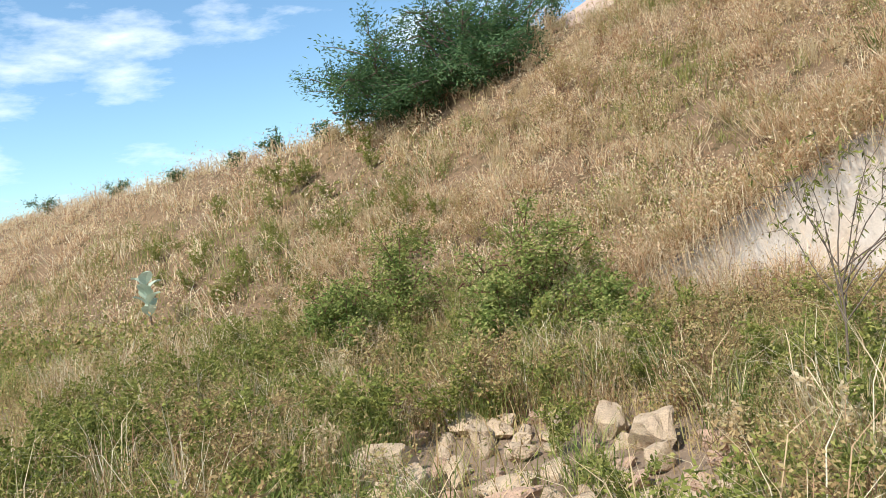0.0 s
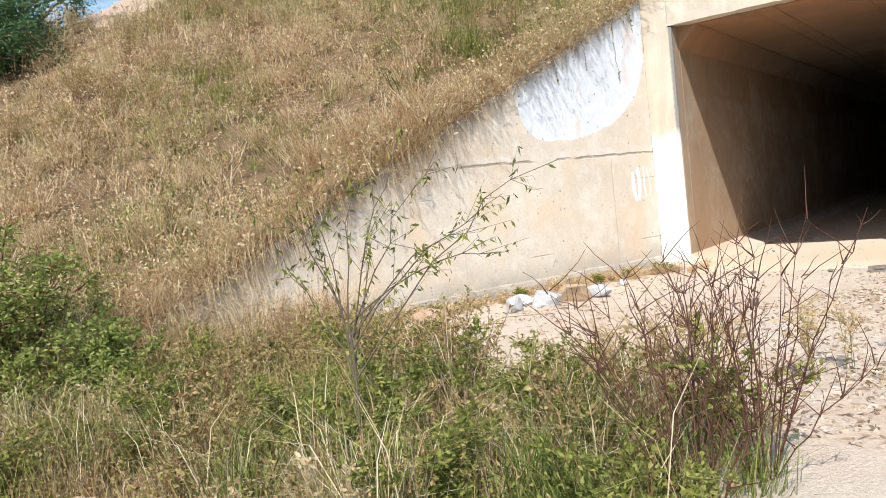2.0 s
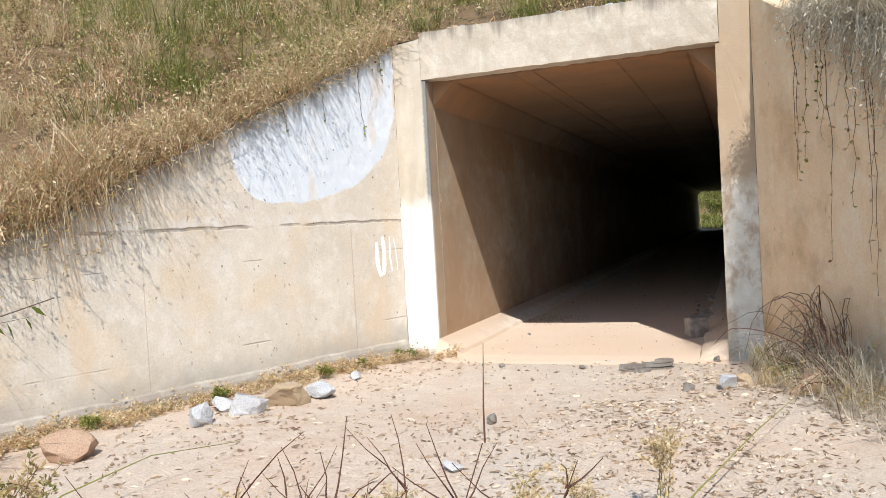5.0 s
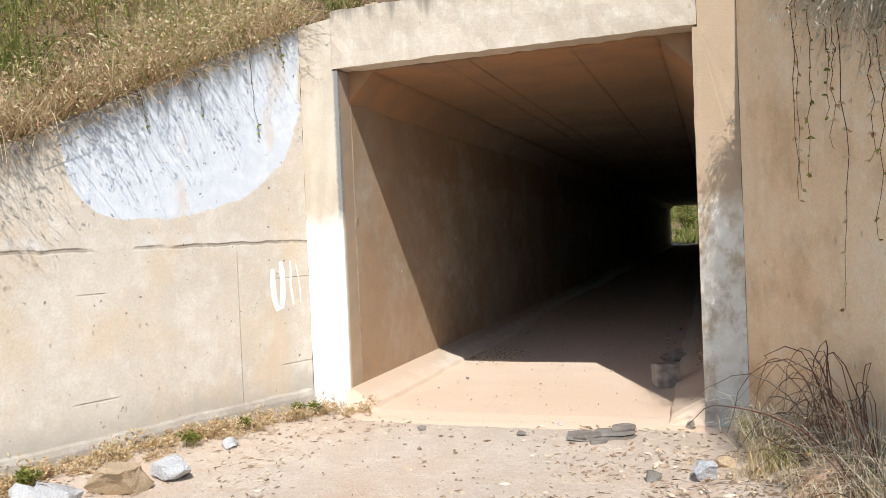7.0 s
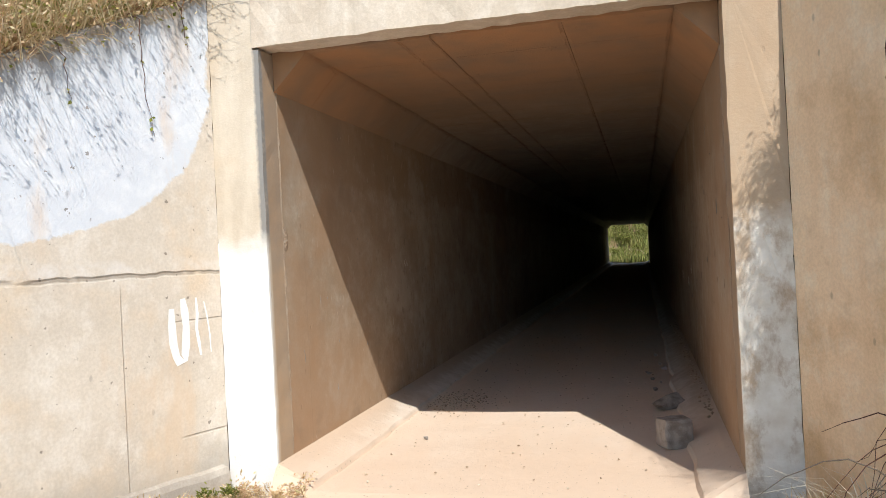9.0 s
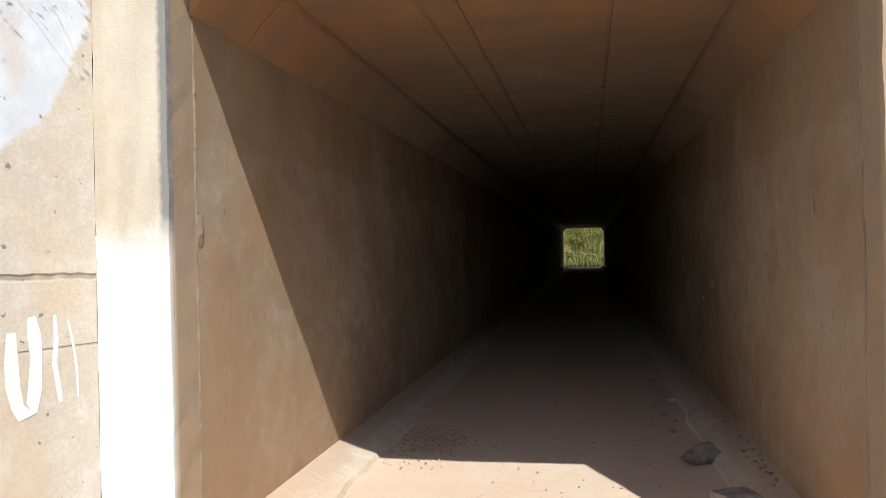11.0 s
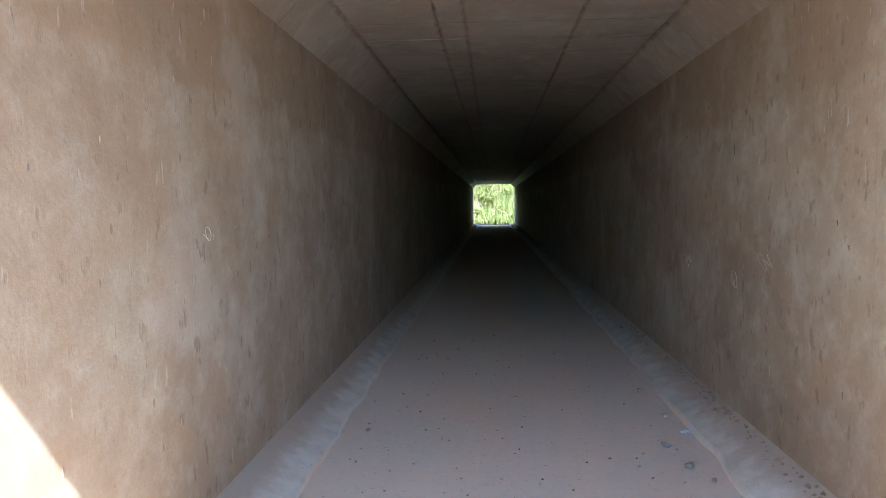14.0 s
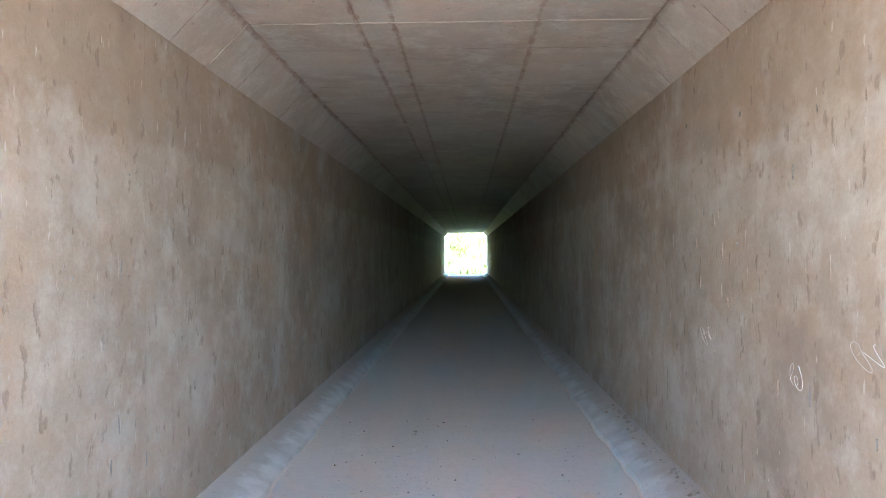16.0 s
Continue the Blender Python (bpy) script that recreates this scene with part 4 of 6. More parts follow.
p = flat_points(42000, -9.0, 1.4, -12.5, -4.6)
k = np.clip(0.8 + 0.35 * np.sin(p[:, 0] * 3.1) * np.sin(p[:, 1] * 2.7), 0.4, 1.2) * np.clip(1.15 - np.clip(p[:, 0] + 2.5, 0, 4) * 0.14, 0.6, 1.2)
tagged(grow("undergrowth", p, k, 0.15, 0.48, 0.003, 0.008, 1.8, M_WITHER, M_WITHER, leaf=(0.012, 0.032)), "tangle of dry weeds on the flat ground", "weeds", kind="stuff")
p = flat_points(42000, -9.0, 1.2, -12.5, -4.9)
sel = np.sin(p[:, 0] * 1.9 + 0.5) * np.sin(p[:, 1] * 2.3 + 0.8) + 0.25 * np.sin(p[:, 0] * 5) > 0.3
p = p[sel]
k = np.clip(1.1 - np.clip(p[:, 0] + 2.5, 0, 4) * 0.12, 0.6, 1.1)
tagged(grow("green_undergrowth", p, k, 0.18, 0.52, 0.003, 0.007, 1.8, M_GRASS, M_GREEN, leaf=(0.012, 0.035)), "green grass and herbs on the flat ground", "weeds", kind="stuff")


# tall dry weeds before the wing wall's low end
n = 210
y = -rg.uniform(4.75, 7.0, n)
x = -1.80 + WL * y + rg.uniform(0.05, 0.75, n) - np.clip(-y - 6.0, 0, 1) * 0.5
c_ = np.stack([x, y, ground_z(x, y) - 0.02], 1)
tussocks("wall_end_grass", c_, 46, 0.07, 0.30, 0.66, 0.004, 0.009, (0.2, 1.1), M_RUST, "tall rusty weeds before the wing wall's low end")
domes("wall_end_weeds", c_[::2] + [0, 0, 0.14], 120, 0.24, 0.030, M_WITHER, "withered leafy weeds before the wing wall's low end")
domes("wall_end_herbs", c_[1::4] + [0, 0, 0.12], 110, 0.22, 0.032, M_GREEN, "green herbs before the wing wall's low end")

# rough grass on the level ground far to the left
n = 30000
x, y = rg.uniform(-45, -8, n), rg.uniform(-26, -9, n)
on = hill_z(x, y) < ground_z(x, y) + 0.2
pp = np.stack([x[on], y[on], ground_z(x[on], y[on]) - 0.02], 1)
tagged(grow("far_undergrowth", pp, np.ones(len(pp)), 0.3, 0.7, 0.010, 0.024, 2.0, M_GREEN, M_GREEN, leaf=(0.04, 0.10)), "rough green grass on the level ground", "grass", kind="stuff")
n = 1500
x, y = rg.uniform(-8.5, 0.8, n), rg.uniform(-11.5, -5.2, n)
on = (y < front(x)) & ~keep_off(x, y, 0.8) & (hill_z(x, y) < ground_z(x, y) + 0.3) & (np.hypot((x + 1.15) / 1.4, (y + 8.75) / 0.95) > 1)
c_ = np.stack([x[on], y[on], ground_z(x[on], y[on])], 1)
tussocks("low_tussocks", c_[1::2], 34, 0.06, 0.25, 0.55, 0.003, 0.007, (0.2, 1.2), M_RUST, "arching tussocks of fading grass on the flat ground")
domes("low_weeds", c_[::2], 130, 0.26, 0.026, M_WITHER, "clumps of withered weeds on the flat ground")
domes("low_herbs", c_[1::4], 130, 0.26, 0.026, M_GREEN, "clumps of green herbs on the flat ground")
x, y = rg.uniform(-45, -8, 2200), rg.uniform(-26, -9, 2200)
on = hill_z(x, y) < ground_z(x, y) + 0.2
domes("far_herbs", np.stack([x[on], y[on], ground_z(x[on], y[on])], 1), 60, 0.5, 0.08, M_WITHER, "clumps of withered herbs on the level ground")


# plants with stems and leaves of their own
def herb(name, seed, stems, height, spread_, leaf, per_stem, stem_mat, leaf_mat, label, category, radius=0.003, droop=0.15, twigs=2, group=""):
    r = np.random.RandomState(seed)
    lines, rad, at, along = [], [], [], []
    for _ in range(stems):
        a, out = r.uniform(0, 2 * np.pi), spread_ * r.uniform(0.2, 1.0)
        h = height * r.uniform(0.65, 1.05)
        t = np.linspace(0, 1, 6)[:, None]
        d = np.array([np.cos(a), np.sin(a), 0])
        root = np.array([r.normal(0, 0.03), r.normal(0, 0.03), -0.03])
        pts = root + d * out * t ** 1.5 + np.array([0, 0, 1]) * h * (t - droop * t ** 3) + r.normal(0, 0.012, (6, 3)) * t
        lines.append(pts)
        rad.append(radius * r.uniform(0.7, 1.2))
        branches = [pts]
        for _ in range(twigs):
            k = r.randint(2, 5)
            b = d * r.uniform(-0.3, 0.8) + np.array([r.normal(0, 0.6), r.normal(0, 0.6), r.uniform(0.2, 1.0)])
            b *= height * r.uniform(0.15, 0.35) / np.linalg.norm(b)
            tw = pts[k] + b * np.linspace(0, 1, 4)[:, None] + np.array([0, 0, -0.25 * np.linalg.norm(b)]) * (np.linspace(0, 1, 4)[:, None] ** 2)
            lines.append(tw)
            rad.append(radius * 0.6)
            branches.append(tw)
        for b in branches:
            for _ in range(per_stem if b is pts else per_stem // 2):
                u = r.uniform(0.25, 1.0) * (len(b) - 1)
                k = min(int(u), len(b) - 2)
                at.append(b[k] + (b[k + 1] - b[k]) * (u - k) + r.normal(0, leaf * 0.25, 3))
                along.append((b[k + 1] - b[k]) / (np.linalg.norm(b[k + 1] - b[k]) + 1e-9) * 0.5)
    ob = empty(name)
    v, f = tubes(lines, rad, 3)
    mesh_np("stem_cluster", v, f, stem_mat, ob)
    if at:
        v, f = leaflets(np.array(at), r.uniform(0.6, 1.3, len(at)) * leaf, r.uniform(0.3, 0.55, len(at)) * leaf, r, along=np.array(along))
        mesh_np("foliage", v, f, leaf_mat, ob)
    return tagged(ob, label, category, group)


def scatter(ob, spots, lo=0.8, hi=1.2, seed=1, tilt=8):
    """Sets ob at the first spot and copies of it at the rest."""
    r = random.Random(seed)
    for k, (x, y, z) in enumerate(spots):
        m = pose(x, y, z, r.uniform(-tilt, tilt), r.uniform(-tilt, tilt), r.uniform(0, 360)) @ Matrix.Scale(r.uniform(lo, hi), 4)
        if k == 0:
            first = m
        else:
            made = copy_thing(ob, m)
            made.matrix_basis = m
    ob.matrix_basis = first


def spots_flat(n, x0, x1, y0, y1):
    p = flat_points(n * 6, x0, x1, y0, y1)[:n]
    return [tuple(c) for c in p]


def spots_bank(n, x0, x1, y0, y1):
    p, _ = bank_points(n * 9, x0, x1, y0, y1)
    return [tuple(c) for c in p[:n]]


for k in range(3):
    scatter(herb("dry_weed", 20 + k, 11, 0.62, 0.28, 0.028, 26, M_STEM, M_WITHER, "withered brown weed with curled dry leaves", "weed", group="dry weeds"),
            spots_flat(30, -7.0, 0.6, -10.5, -4.9) + spots_flat(14, -2.6, 0.4, -6.2, -4.7) + spots_bank(22, -9, -2.2, -8, 1.5), 0.7, 1.15, k)
    scatter(herb("green_weed", 30 + k, 13, 0.60, 0.30, 0.032, 44, M_GRASS, M_GREEN, "leafy green weed on thin stems", "weed", group="green weeds"),
            spots_flat(34, -7.5, 0.9, -10.5, -5.6) + spots_flat(16, -6.5, -2.2, -11.2, -9.0) + spots_bank(14, -14, -4.5, -10, -6.0), 0.7, 1.15, 10 + k)
scatter(herb("pale_weed", 41, 9, 0.5, 0.25, 0.03, 30, M_STRAW, M_STRAW, "straw-coloured weed with seed heads", "weed", group="straw weeds"),
        spots_flat(22, -5.0, 0.5, -10.0, -5.0) + spots_bank(70, -14, -2.2, -9, 1.5), 0.6, 1.1, 21)
scatter(herb("yellow_weed", 43, 5, 0.6, 0.16, 0.028, 46, M_GRASS, M_STRAW, "thin stalk with yellowing seed umbels", "weed", twigs=4, group="seed stalks"),
        [(0.48, -5.15, -0.04), (0.16, -5.0, -0.04), (-0.75, -5.35, -0.04), (0.85, -5.05, -0.04), (-1.6, -5.2, -0.04), (1.0, -4.75, -0.03), (-0.3, -5.2, -0.04), (1.25, -4.2, -0.03)], 0.5, 0.95, 22)


def grass_clump(name, seed, n, h, mat, label, group):
    r = np.random.RandomState(seed)
    b = np.stack([r.normal(0, 0.07, n), r.normal(0, 0.07, n), np.full(n, -0.02)], 1)
    v, f = blades(b, h * r.uniform(0.5, 1.1, n), r.uniform(0.003, 0.007, n), r.uniform(0.15, 0.9, n), r)
    ob = mesh_np(name, v, f, mat)
    return tagged(ob, label, "grass", group)


for k in range(2):
    scatter(grass_clump("grass_clump", 60 + k, 170, 0.5, M_VIVID, "upright clump of green grass", "green grass clumps"),
            [(0.75, -7.0, -0.12), (0.55, -7.35, -0.12), (0.95, -6.75, -0.1), (0.6, -6.6, -0.1), (-0.35, -7.3, -0.1), (0.05, -6.9, -0.1), (-0.15, -6.55, -0.08), (-0.9, -7.0, -0.1), (0.35, -7.1, -0.1), (-1.5, -6.7, -0.08)][k::2] + spots_flat(30, -6, 0.5, -10.2, -5.8), 0.7, 1.1, 40 + k)
scatter(grass_clump("straw_clump", 66, 120, 0.5, M_STRAW, "bleached dry grass clump", "dry grass clumps"),
        spots_flat(16, -5, 0.4, -9.8, -5.2) + spots_bank(90, -12, -2.1, -8, 1.6), 0.6, 1.1, 50)


# two leafy bushes at the foot of the bank
def bush(name, seed, radius, height, leaf, count, leafmat, label, category, stems=16):
    r = np.random.RandomState(seed)
    lines, at = [], []
    for _ in range(stems):
        a, e = r.uniform(0, 2 * np.pi), r.uniform(0.15, 1.0)
        t = np.linspace(0, 1, 7)[:, None]
        tip = np.array([np.cos(a) * radius * e, np.sin(a) * radius * e, height * r.uniform(0.6, 1.0) * (1.05 - 0.45 * e)])
        pts = tip * [1, 1, 0] * t ** 1.4 + tip * [0, 0, 1] * t + r.normal(0, 0.03 * radius, (7, 3)) * t
        lines.append(pts)
        for _ in range(7):
            k = r.randint(2, 6)
            d = r.normal(size=3) * [1, 1, 0.6] + [0, 0, 0.35]
            d *= radius * r.uniform(0.18, 0.42) / np.linalg.norm(d)
            lines.append(pts[k] + d * np.linspace(0, 1, 4)[:, None])
    for _ in range(count):
        b = lines[r.randint(len(lines))]
        u = r.uniform(0.3, 1.0) * (len(b) - 1)
        k = min(int(u), len(b) - 2)
        at.append(b[k] + (b[k + 1] - b[k]) * (u - k) + r.normal(0, 0.05 * radius, 3))
    ob = empty(name)
    v, f = tubes(lines, [0.006 * height] * len(lines), 3)
    mesh_np("branch_cluster", v, f, M_STEM, ob)
    at = np.array(at)
    at[:, 2] = np.abs(at[:, 2])
    v, f = leaflets(at, r.uniform(0.6, 1.3, count) * leaf, r.uniform(0.3, 0.5, count) * leaf, r)
    mesh_np("foliage", v, f, leafmat, ob)
    return tagged(ob, label, category)


for k, (x, y, rad, hh) in enumerate([(-5.45, -7.85, 0.85, 1.45), (-4.15, -6.95, 0.90, 1.6), (-3.2, -6.9, 0.5, 0.9), (-5.05, -8.5, 0.7, 1.15), (-3.6, -7.6, 0.5, 1.0)]):
    b = bush("leafy_bush", 70 + k, rad, hh, 0.042, 9000, M_VIVID, "dense green bush with small leaves at the bank's foot", "bush")
    b.matrix_basis = pose(x, y, float(land_z(x, y)) - 0.03)
# tall dry stalks between the bushes
scatter(herb("dry_stalks", 81, 16, 1.25, 0.4, 0.02, 10, M_STRAW, M_DRYLEAF, "tall orange-brown dead stalks between green bushes", "weed", twigs=1, group="tall dry stalks"),
        [(-4.75, -7.55, -0.1), (-4.5, -7.35, -0.1), (-3.0, -6.4, -0.06), (-2.5, -6.1, -0.06)], 0.7, 1.0, 4)

# broad pale leaves on the bank
calo = empty("broad_leaf_plant", pose(-10.6, -10.2, float(land_z(-10.6, -10.2))))
v, f = tubes([[(0, 0, -0.05), (0.02, 0.01, 0.5), (0.03, 0.0, 1.05)]], [0.02], 6)
mesh_np("stem", v, f, M_BARK, calo)
for k in range(9):
    bm = bmesh.new()
    ring = [bm.verts.new((0.30 * t, 0.115 * math.sin(math.pi * t ** 0.8) * sgn, 0.05 * math.sin(math.pi * t) + (0.02 if sgn else 0))) for sgn in (1, -1) for t in (0.06, 0.25, 0.5, 0.75, 0.94)]
    mid = [bm.verts.new((0.30 * t, 0, 0.05 * math.sin(math.pi * t) - 0.01)) for t in (0.0, 0.25, 0.5, 0.75, 1.0)]
    for j in range(4):
        bm.faces.new((mid[j], mid[j + 1], ring[j + 1], ring[j]))
        bm.faces.new((mid[j + 1], mid[j], ring[5 + j], ring[6 + j]))
    leaf_ob = part("leaf", bm, M_PALELEAF, calo)
    leaf_ob.matrix_basis = pose(0.02, 0, 0.55 + k * 0.06, 0, -35 - 5 * (k % 3), k * 137.5)
tagged(calo, "pale grey-green plant with broad waxy leaves", "plant")


# the dark feathery tree on the bank
def tree(x, y, z, width, height, seed, count):
    r = np.random.RandomState(seed)
    ob = empty("tree", pose(x, y, z - 0.1))
    limbs, clumps = [], []
    for k in range(26):
        a = k * 2.4 + r.uniform(-0.4, 0.4)
        e = r.uniform(0.35, 1.0)
        tip = np.array([np.cos(a) * width * 0.5 * e, np.sin(a) * width * 0.5 * e, height * (0.06 + 0.94 * r.uniform(0.0, 1.0) * (1.1 - 0.55 * e))])
        t = np.linspace(0, 1, 8)[:, None]
        pts = tip * [1, 1, 0] * t ** 1.2 + tip * [0, 0, 1] * t ** 0.8 + r.normal(0, 0.07, (8, 3)) * t
        limbs.append(pts)
        for _ in range(9):
            j = r.randint(3, 8)
            d = r.normal(size=3) * [1, 1, 0.45] + [0, 0, 0.1]
            d *= r.uniform(0.35, 0.95) / np.linalg.norm(d)
            tw = pts[j] + d * np.linspace(0, 1, 5)[:, None] + np.array([0, 0, -0.12]) * np.linspace(0, 1, 5)[:, None] ** 2
            clumps.append(tw)
    v, f = tubes([[(0, 0, -0.2), (0.05, 0, 0.4), (0.0, 0.08, height * 0.45)]], [0.13], 8)
    mesh_np("trunk", v, f, M_BARK, ob, smooth=True)
    for one in limbs:
        v, f = tubes([one], [0.045], 4)
        mesh_np("limb", v, f, M_BARK, ob)
    v, f = tubes(clumps, [0.012] * len(clumps), 4)
    mesh_np("twig_cluster", v, f, M_BARK, ob)
    i = r.randint(0, len(clumps), count)
    u = r.uniform(0.1, 1.08, count)[:, None]
    cl = np.array(clumps)
    at = cl[i, 0] + (cl[i, 4] - cl[i, 0]) * u + r.normal(0, 0.10, (count, 3))
    at[:, 2] = np.abs(at[:, 2])
    v, f = leaflets(at, r.uniform(0.05, 0.12, count), r.uniform(0.016, 0.035, count), r, flat=0.5, along=(cl[i, 4] - cl[i, 0]) * 0.9)
    mesh_np("crown", v, f, M_TREE, ob)
    return tagged(ob, "dark green feathery thorn tree, bushy to the ground", "tree")


tree(-11.9, -5.0, float(hill_z(-11.9, -5.0)) - 0.1, 3.9, 2.0, 5, 34000)
tree(-10.7, -4.0, float(hill_z(-10.7, -4.0)) - 0.1, 3.4, 2.7, 8, 34000)
for k, (x, y, rad, hh) in enumerate([(-15.6, -7.0, 0.45, 0.75), (-17.5, -7.6, 0.4, 0.5), (-22.5, -10.4, 0.6, 0.7), (-19.5, -8.9, 0.5, 0.55), (-26.5, -12.5, 0.8, 0.8), (-14.2, -6.2, 0.4, 0.6)]):
    b = bush("skyline_shrub", 90 + k, rad, hh, 0.07, 900, M_TREE, "small dark shrub on the crest of the bank", "shrub", stems=9)
    tagged(b, group="shrubs on the crest")
    b.matrix_basis = pose(x, y, float(hill_z(x, y)) - 0.03)

# sapling with drooping leaves that leans towards the portal
r = np.random.RandomState(3)
sap = empty("sapling", pose(-0.6, -7.2, float(ground_z(-0.6, -7.2))))
g0 = float(ground_z(-0.6, -7.2))
fork = np.array([0.0, 0.0, 0.72 - g0])
right_v, deep_v = np.array([0.77, 0.63, 0]), np.array([-0.63, 0.77, 0])
arms = []
for a, u, d in [(0.95, 0.60, -0.1), (0.80, 0.46, 0.15), (0.55, 0.30, 0.0), (0.50, 0.62, 0.1), (0.30, 0.72, -0.1), (0.1, 0.58, 0.1), (-0.15, 0.40, 0.0), (-0.3, 0.25, 0.1), (0.72, 0.2, -0.1), (-0.1, 0.70, 0.0), (0.2, 0.45, 0.2), (-0.35, 0.5, -0.1)]:
    t = np.linspace(0, 1, 8)[:, None]
    tip = right_v * a + deep_v * d + np.array([0, 0, u])
    start = fork * (1 - 0.22 * abs(r.normal()))
    arms.append(start * (1 - t) + (fork + tip) * t + np.array([0, 0, 0.10]) * np.sin(np.pi * t) + r.normal(0, 0.028, (8, 3)) * t)
v, f = tubes([[(0.02, 0, -0.05), (-0.015, 0.01, 0.25), (0.012, 0.0, 0.55), tuple(fork)]], [0.0095], 6)
mesh_np("trunk", v, f, M_BARK, sap)
twigs, at, along = [], [], []
for arm in arms:
    for _ in range(11):
        k = r.randint(2, 7)
        d = (arm[k] - arm[k - 1]) / np.linalg.norm(arm[k] - arm[k - 1]) + r.normal(0, 0.55, 3)
        twigs.append(arm[k] + d * r.uniform(0.06, 0.16) * np.linspace(0, 1, 4)[:, None])
for arm in arms:
    v, f = tubes([arm], [0.0042], 4)
    mesh_np("branch", v, f, M_BARK, sap)
for one in twigs:
    v, f = tubes([one], [0.0016], 3)
    mesh_np("twig", v, f, M_BARK, sap)
for b in arms + twigs:
    for _ in range(9 if len(b) == 8 else 4):
        u = r.uniform(0.35, 1.0) * (len(b) - 1)
        k = min(int(u), len(b) - 2)
        at.append(b[k] + (b[k + 1] - b[k]) * (u - k))
        along.append((0.3 * r.normal(), 0.3 * r.normal(), -0.75))
v, f = leaflets(np.array(at), r.uniform(0.025, 0.055, len(at)), r.uniform(0.007, 0.015, len(at)), r, along=np.array(along))
mesh_np("foliage", v, f, M_GREEN, sap)
tagged(sap, "thin sapling with sparse drooping green leaves", "sapling")


# bare red-brown twig shrub beside the path
def twig_shrub(name, x, y, z, seed, stems, height, spread_, label):
    r = np.random.RandomState(seed)
    ob = empty(name, pose(x, y, z))
    main, side = [], []
    for _ in range(stems):
        a, e = r.uniform(0, 2 * np.pi), r.uniform(0.1, 1.0)
        h = height * r.uniform(0.55, 1.1)
        t = np.linspace(0, 1, 8)[:, None]
        d = np.array([np.cos(a), np.sin(a), 0])
        pts = d * (0.04 + spread_ * e * t ** 1.15) + np.array([0, 0, 1]) * h * t - [0, 0, 0.04] + r.normal(0, 0.012, (8, 3)) * t
        main.append(pts)
        for _ in range(14):
            k = r.randint(2, 8)
            b = d * r.uniform(-0.4, 0.9) + np.array([r.normal(0, 0.5), r.normal(0, 0.5), r.uniform(0.4, 1.1)])
            b *= r.uniform(0.05, 0.24) / np.linalg.norm(b)
            side.append(pts[k] + b * np.linspace(0, 1, 4)[:, None] + r.normal(0, 0.004, (4, 3)))
    for one in main:
        v, f = tubes([one], [0.0044 * r.uniform(0.7, 1.2)], 5)
        mesh_np("stem", v, f, M_TWIG, ob)
    for one in side:
        v, f = tubes([one], [0.0026], 3)
        mesh_np("twig", v, f, M_TWIG, ob)
    return tagged(ob, label, "shrub")


twig_shrub("bare_shrub", 0.96, -6.62, float(ground_z(0.96, -6.62)), 6, 17, 0.95, 0.46, "leafless red-brown twiggy shrub beside the path")
twig_shrub("bare_shrub", 0.86, -7.05, float(ground_z(0.86, -7.05)), 26, 14, 0.84, 0.46, "dark leafless thorny shrub near the path")
twig_shrub("bare_shrub", 0.70, -6.60, float(ground_z(0.70, -6.60)), 16, 11, 0.78, 0.48, "smaller leafless red-brown shrub beside the path")

# ---- loose stones ----
stone_meshes = {}


def stone(name, x, y, size, seed, material, label, turn=0.0, z=None, category="rock", group="", tilt=0.0):
    key = (seed % 9, size, material.name)
    if key not in stone_meshes:
        bm = rock_bm(seed % 9 + 1, [0.62 * c for c in size])
        me = bpy.data.meshes.new(name)
        bm.to_mesh(me)
        bm.free()
        me.materials.append(material)
        stone_meshes[key] = me
    ob = new(name, stone_meshes[key])
    ob.matrix_basis = pose(x, y, (float(ground_z(x, y)) if z is None else z) - 0.2 * size[2], tilt, 0, turn)
    return tagged(ob, label, category, group)


rr = random.Random(5)
sizes = [(0.17, 0.13, 0.12), (0.27, 0.21, 0.19), (0.4, 0.3, 0.28), (0.52, 0.38, 0.3), (0.22, 0.22, 0.16)]
laid = []
for k in range(900):
    if len(laid) >= 95:
        break
    a, d = rr.uniform(0, 6.283), rr.uniform(0, 1) ** 0.7
    x, y = -1.2 + 1.45 * d * math.cos(a), -8.75 + 1.0 * d * math.sin(a)
    sz = sizes[rr.choice((0, 0, 0, 1, 1, 1, 2, 2, 3, 4))]
    if bool(keep_off(x, y, 0.7)) or any(math.hypot(x - b[0], y - b[1]) < 0.42 * (sz[0] + b[2]) for b in laid):
        continue
    laid.append((x, y, sz[0]))
    stone("rock", x, y, sz, rr.randint(0, 8), rr.choice((M_ROCK, M_ROCK, M_PINK)), "broken tan sandstone lying among weeds", rr.uniform(0, 360), group="heap of broken stone", tilt=rr.uniform(-12, 12))
for x, y, sz in [(-3.0, -8.25, (0.38, 0.27, 0.2)), (-2.75, -8.45, (0.3, 0.22, 0.18)), (-3.2, -8.0, (0.3, 0.22, 0.18)), (-2.6, -8.1, (0.2, 0.15, 0.12)), (-2.9, -9.6, (0.2, 0.15, 0.12)), (-2.4, -8.7, (0.2, 0.15, 0.12)), (-2.2, -8.4, (0.3, 0.22, 0.18))]:
    stone("rock", x, y, sz, int(-y * 10), M_GREY if x < -2.8 else M_ROCK, "weathered stone among weeds at the bank's foot", x * 99, group="heap of broken stone")

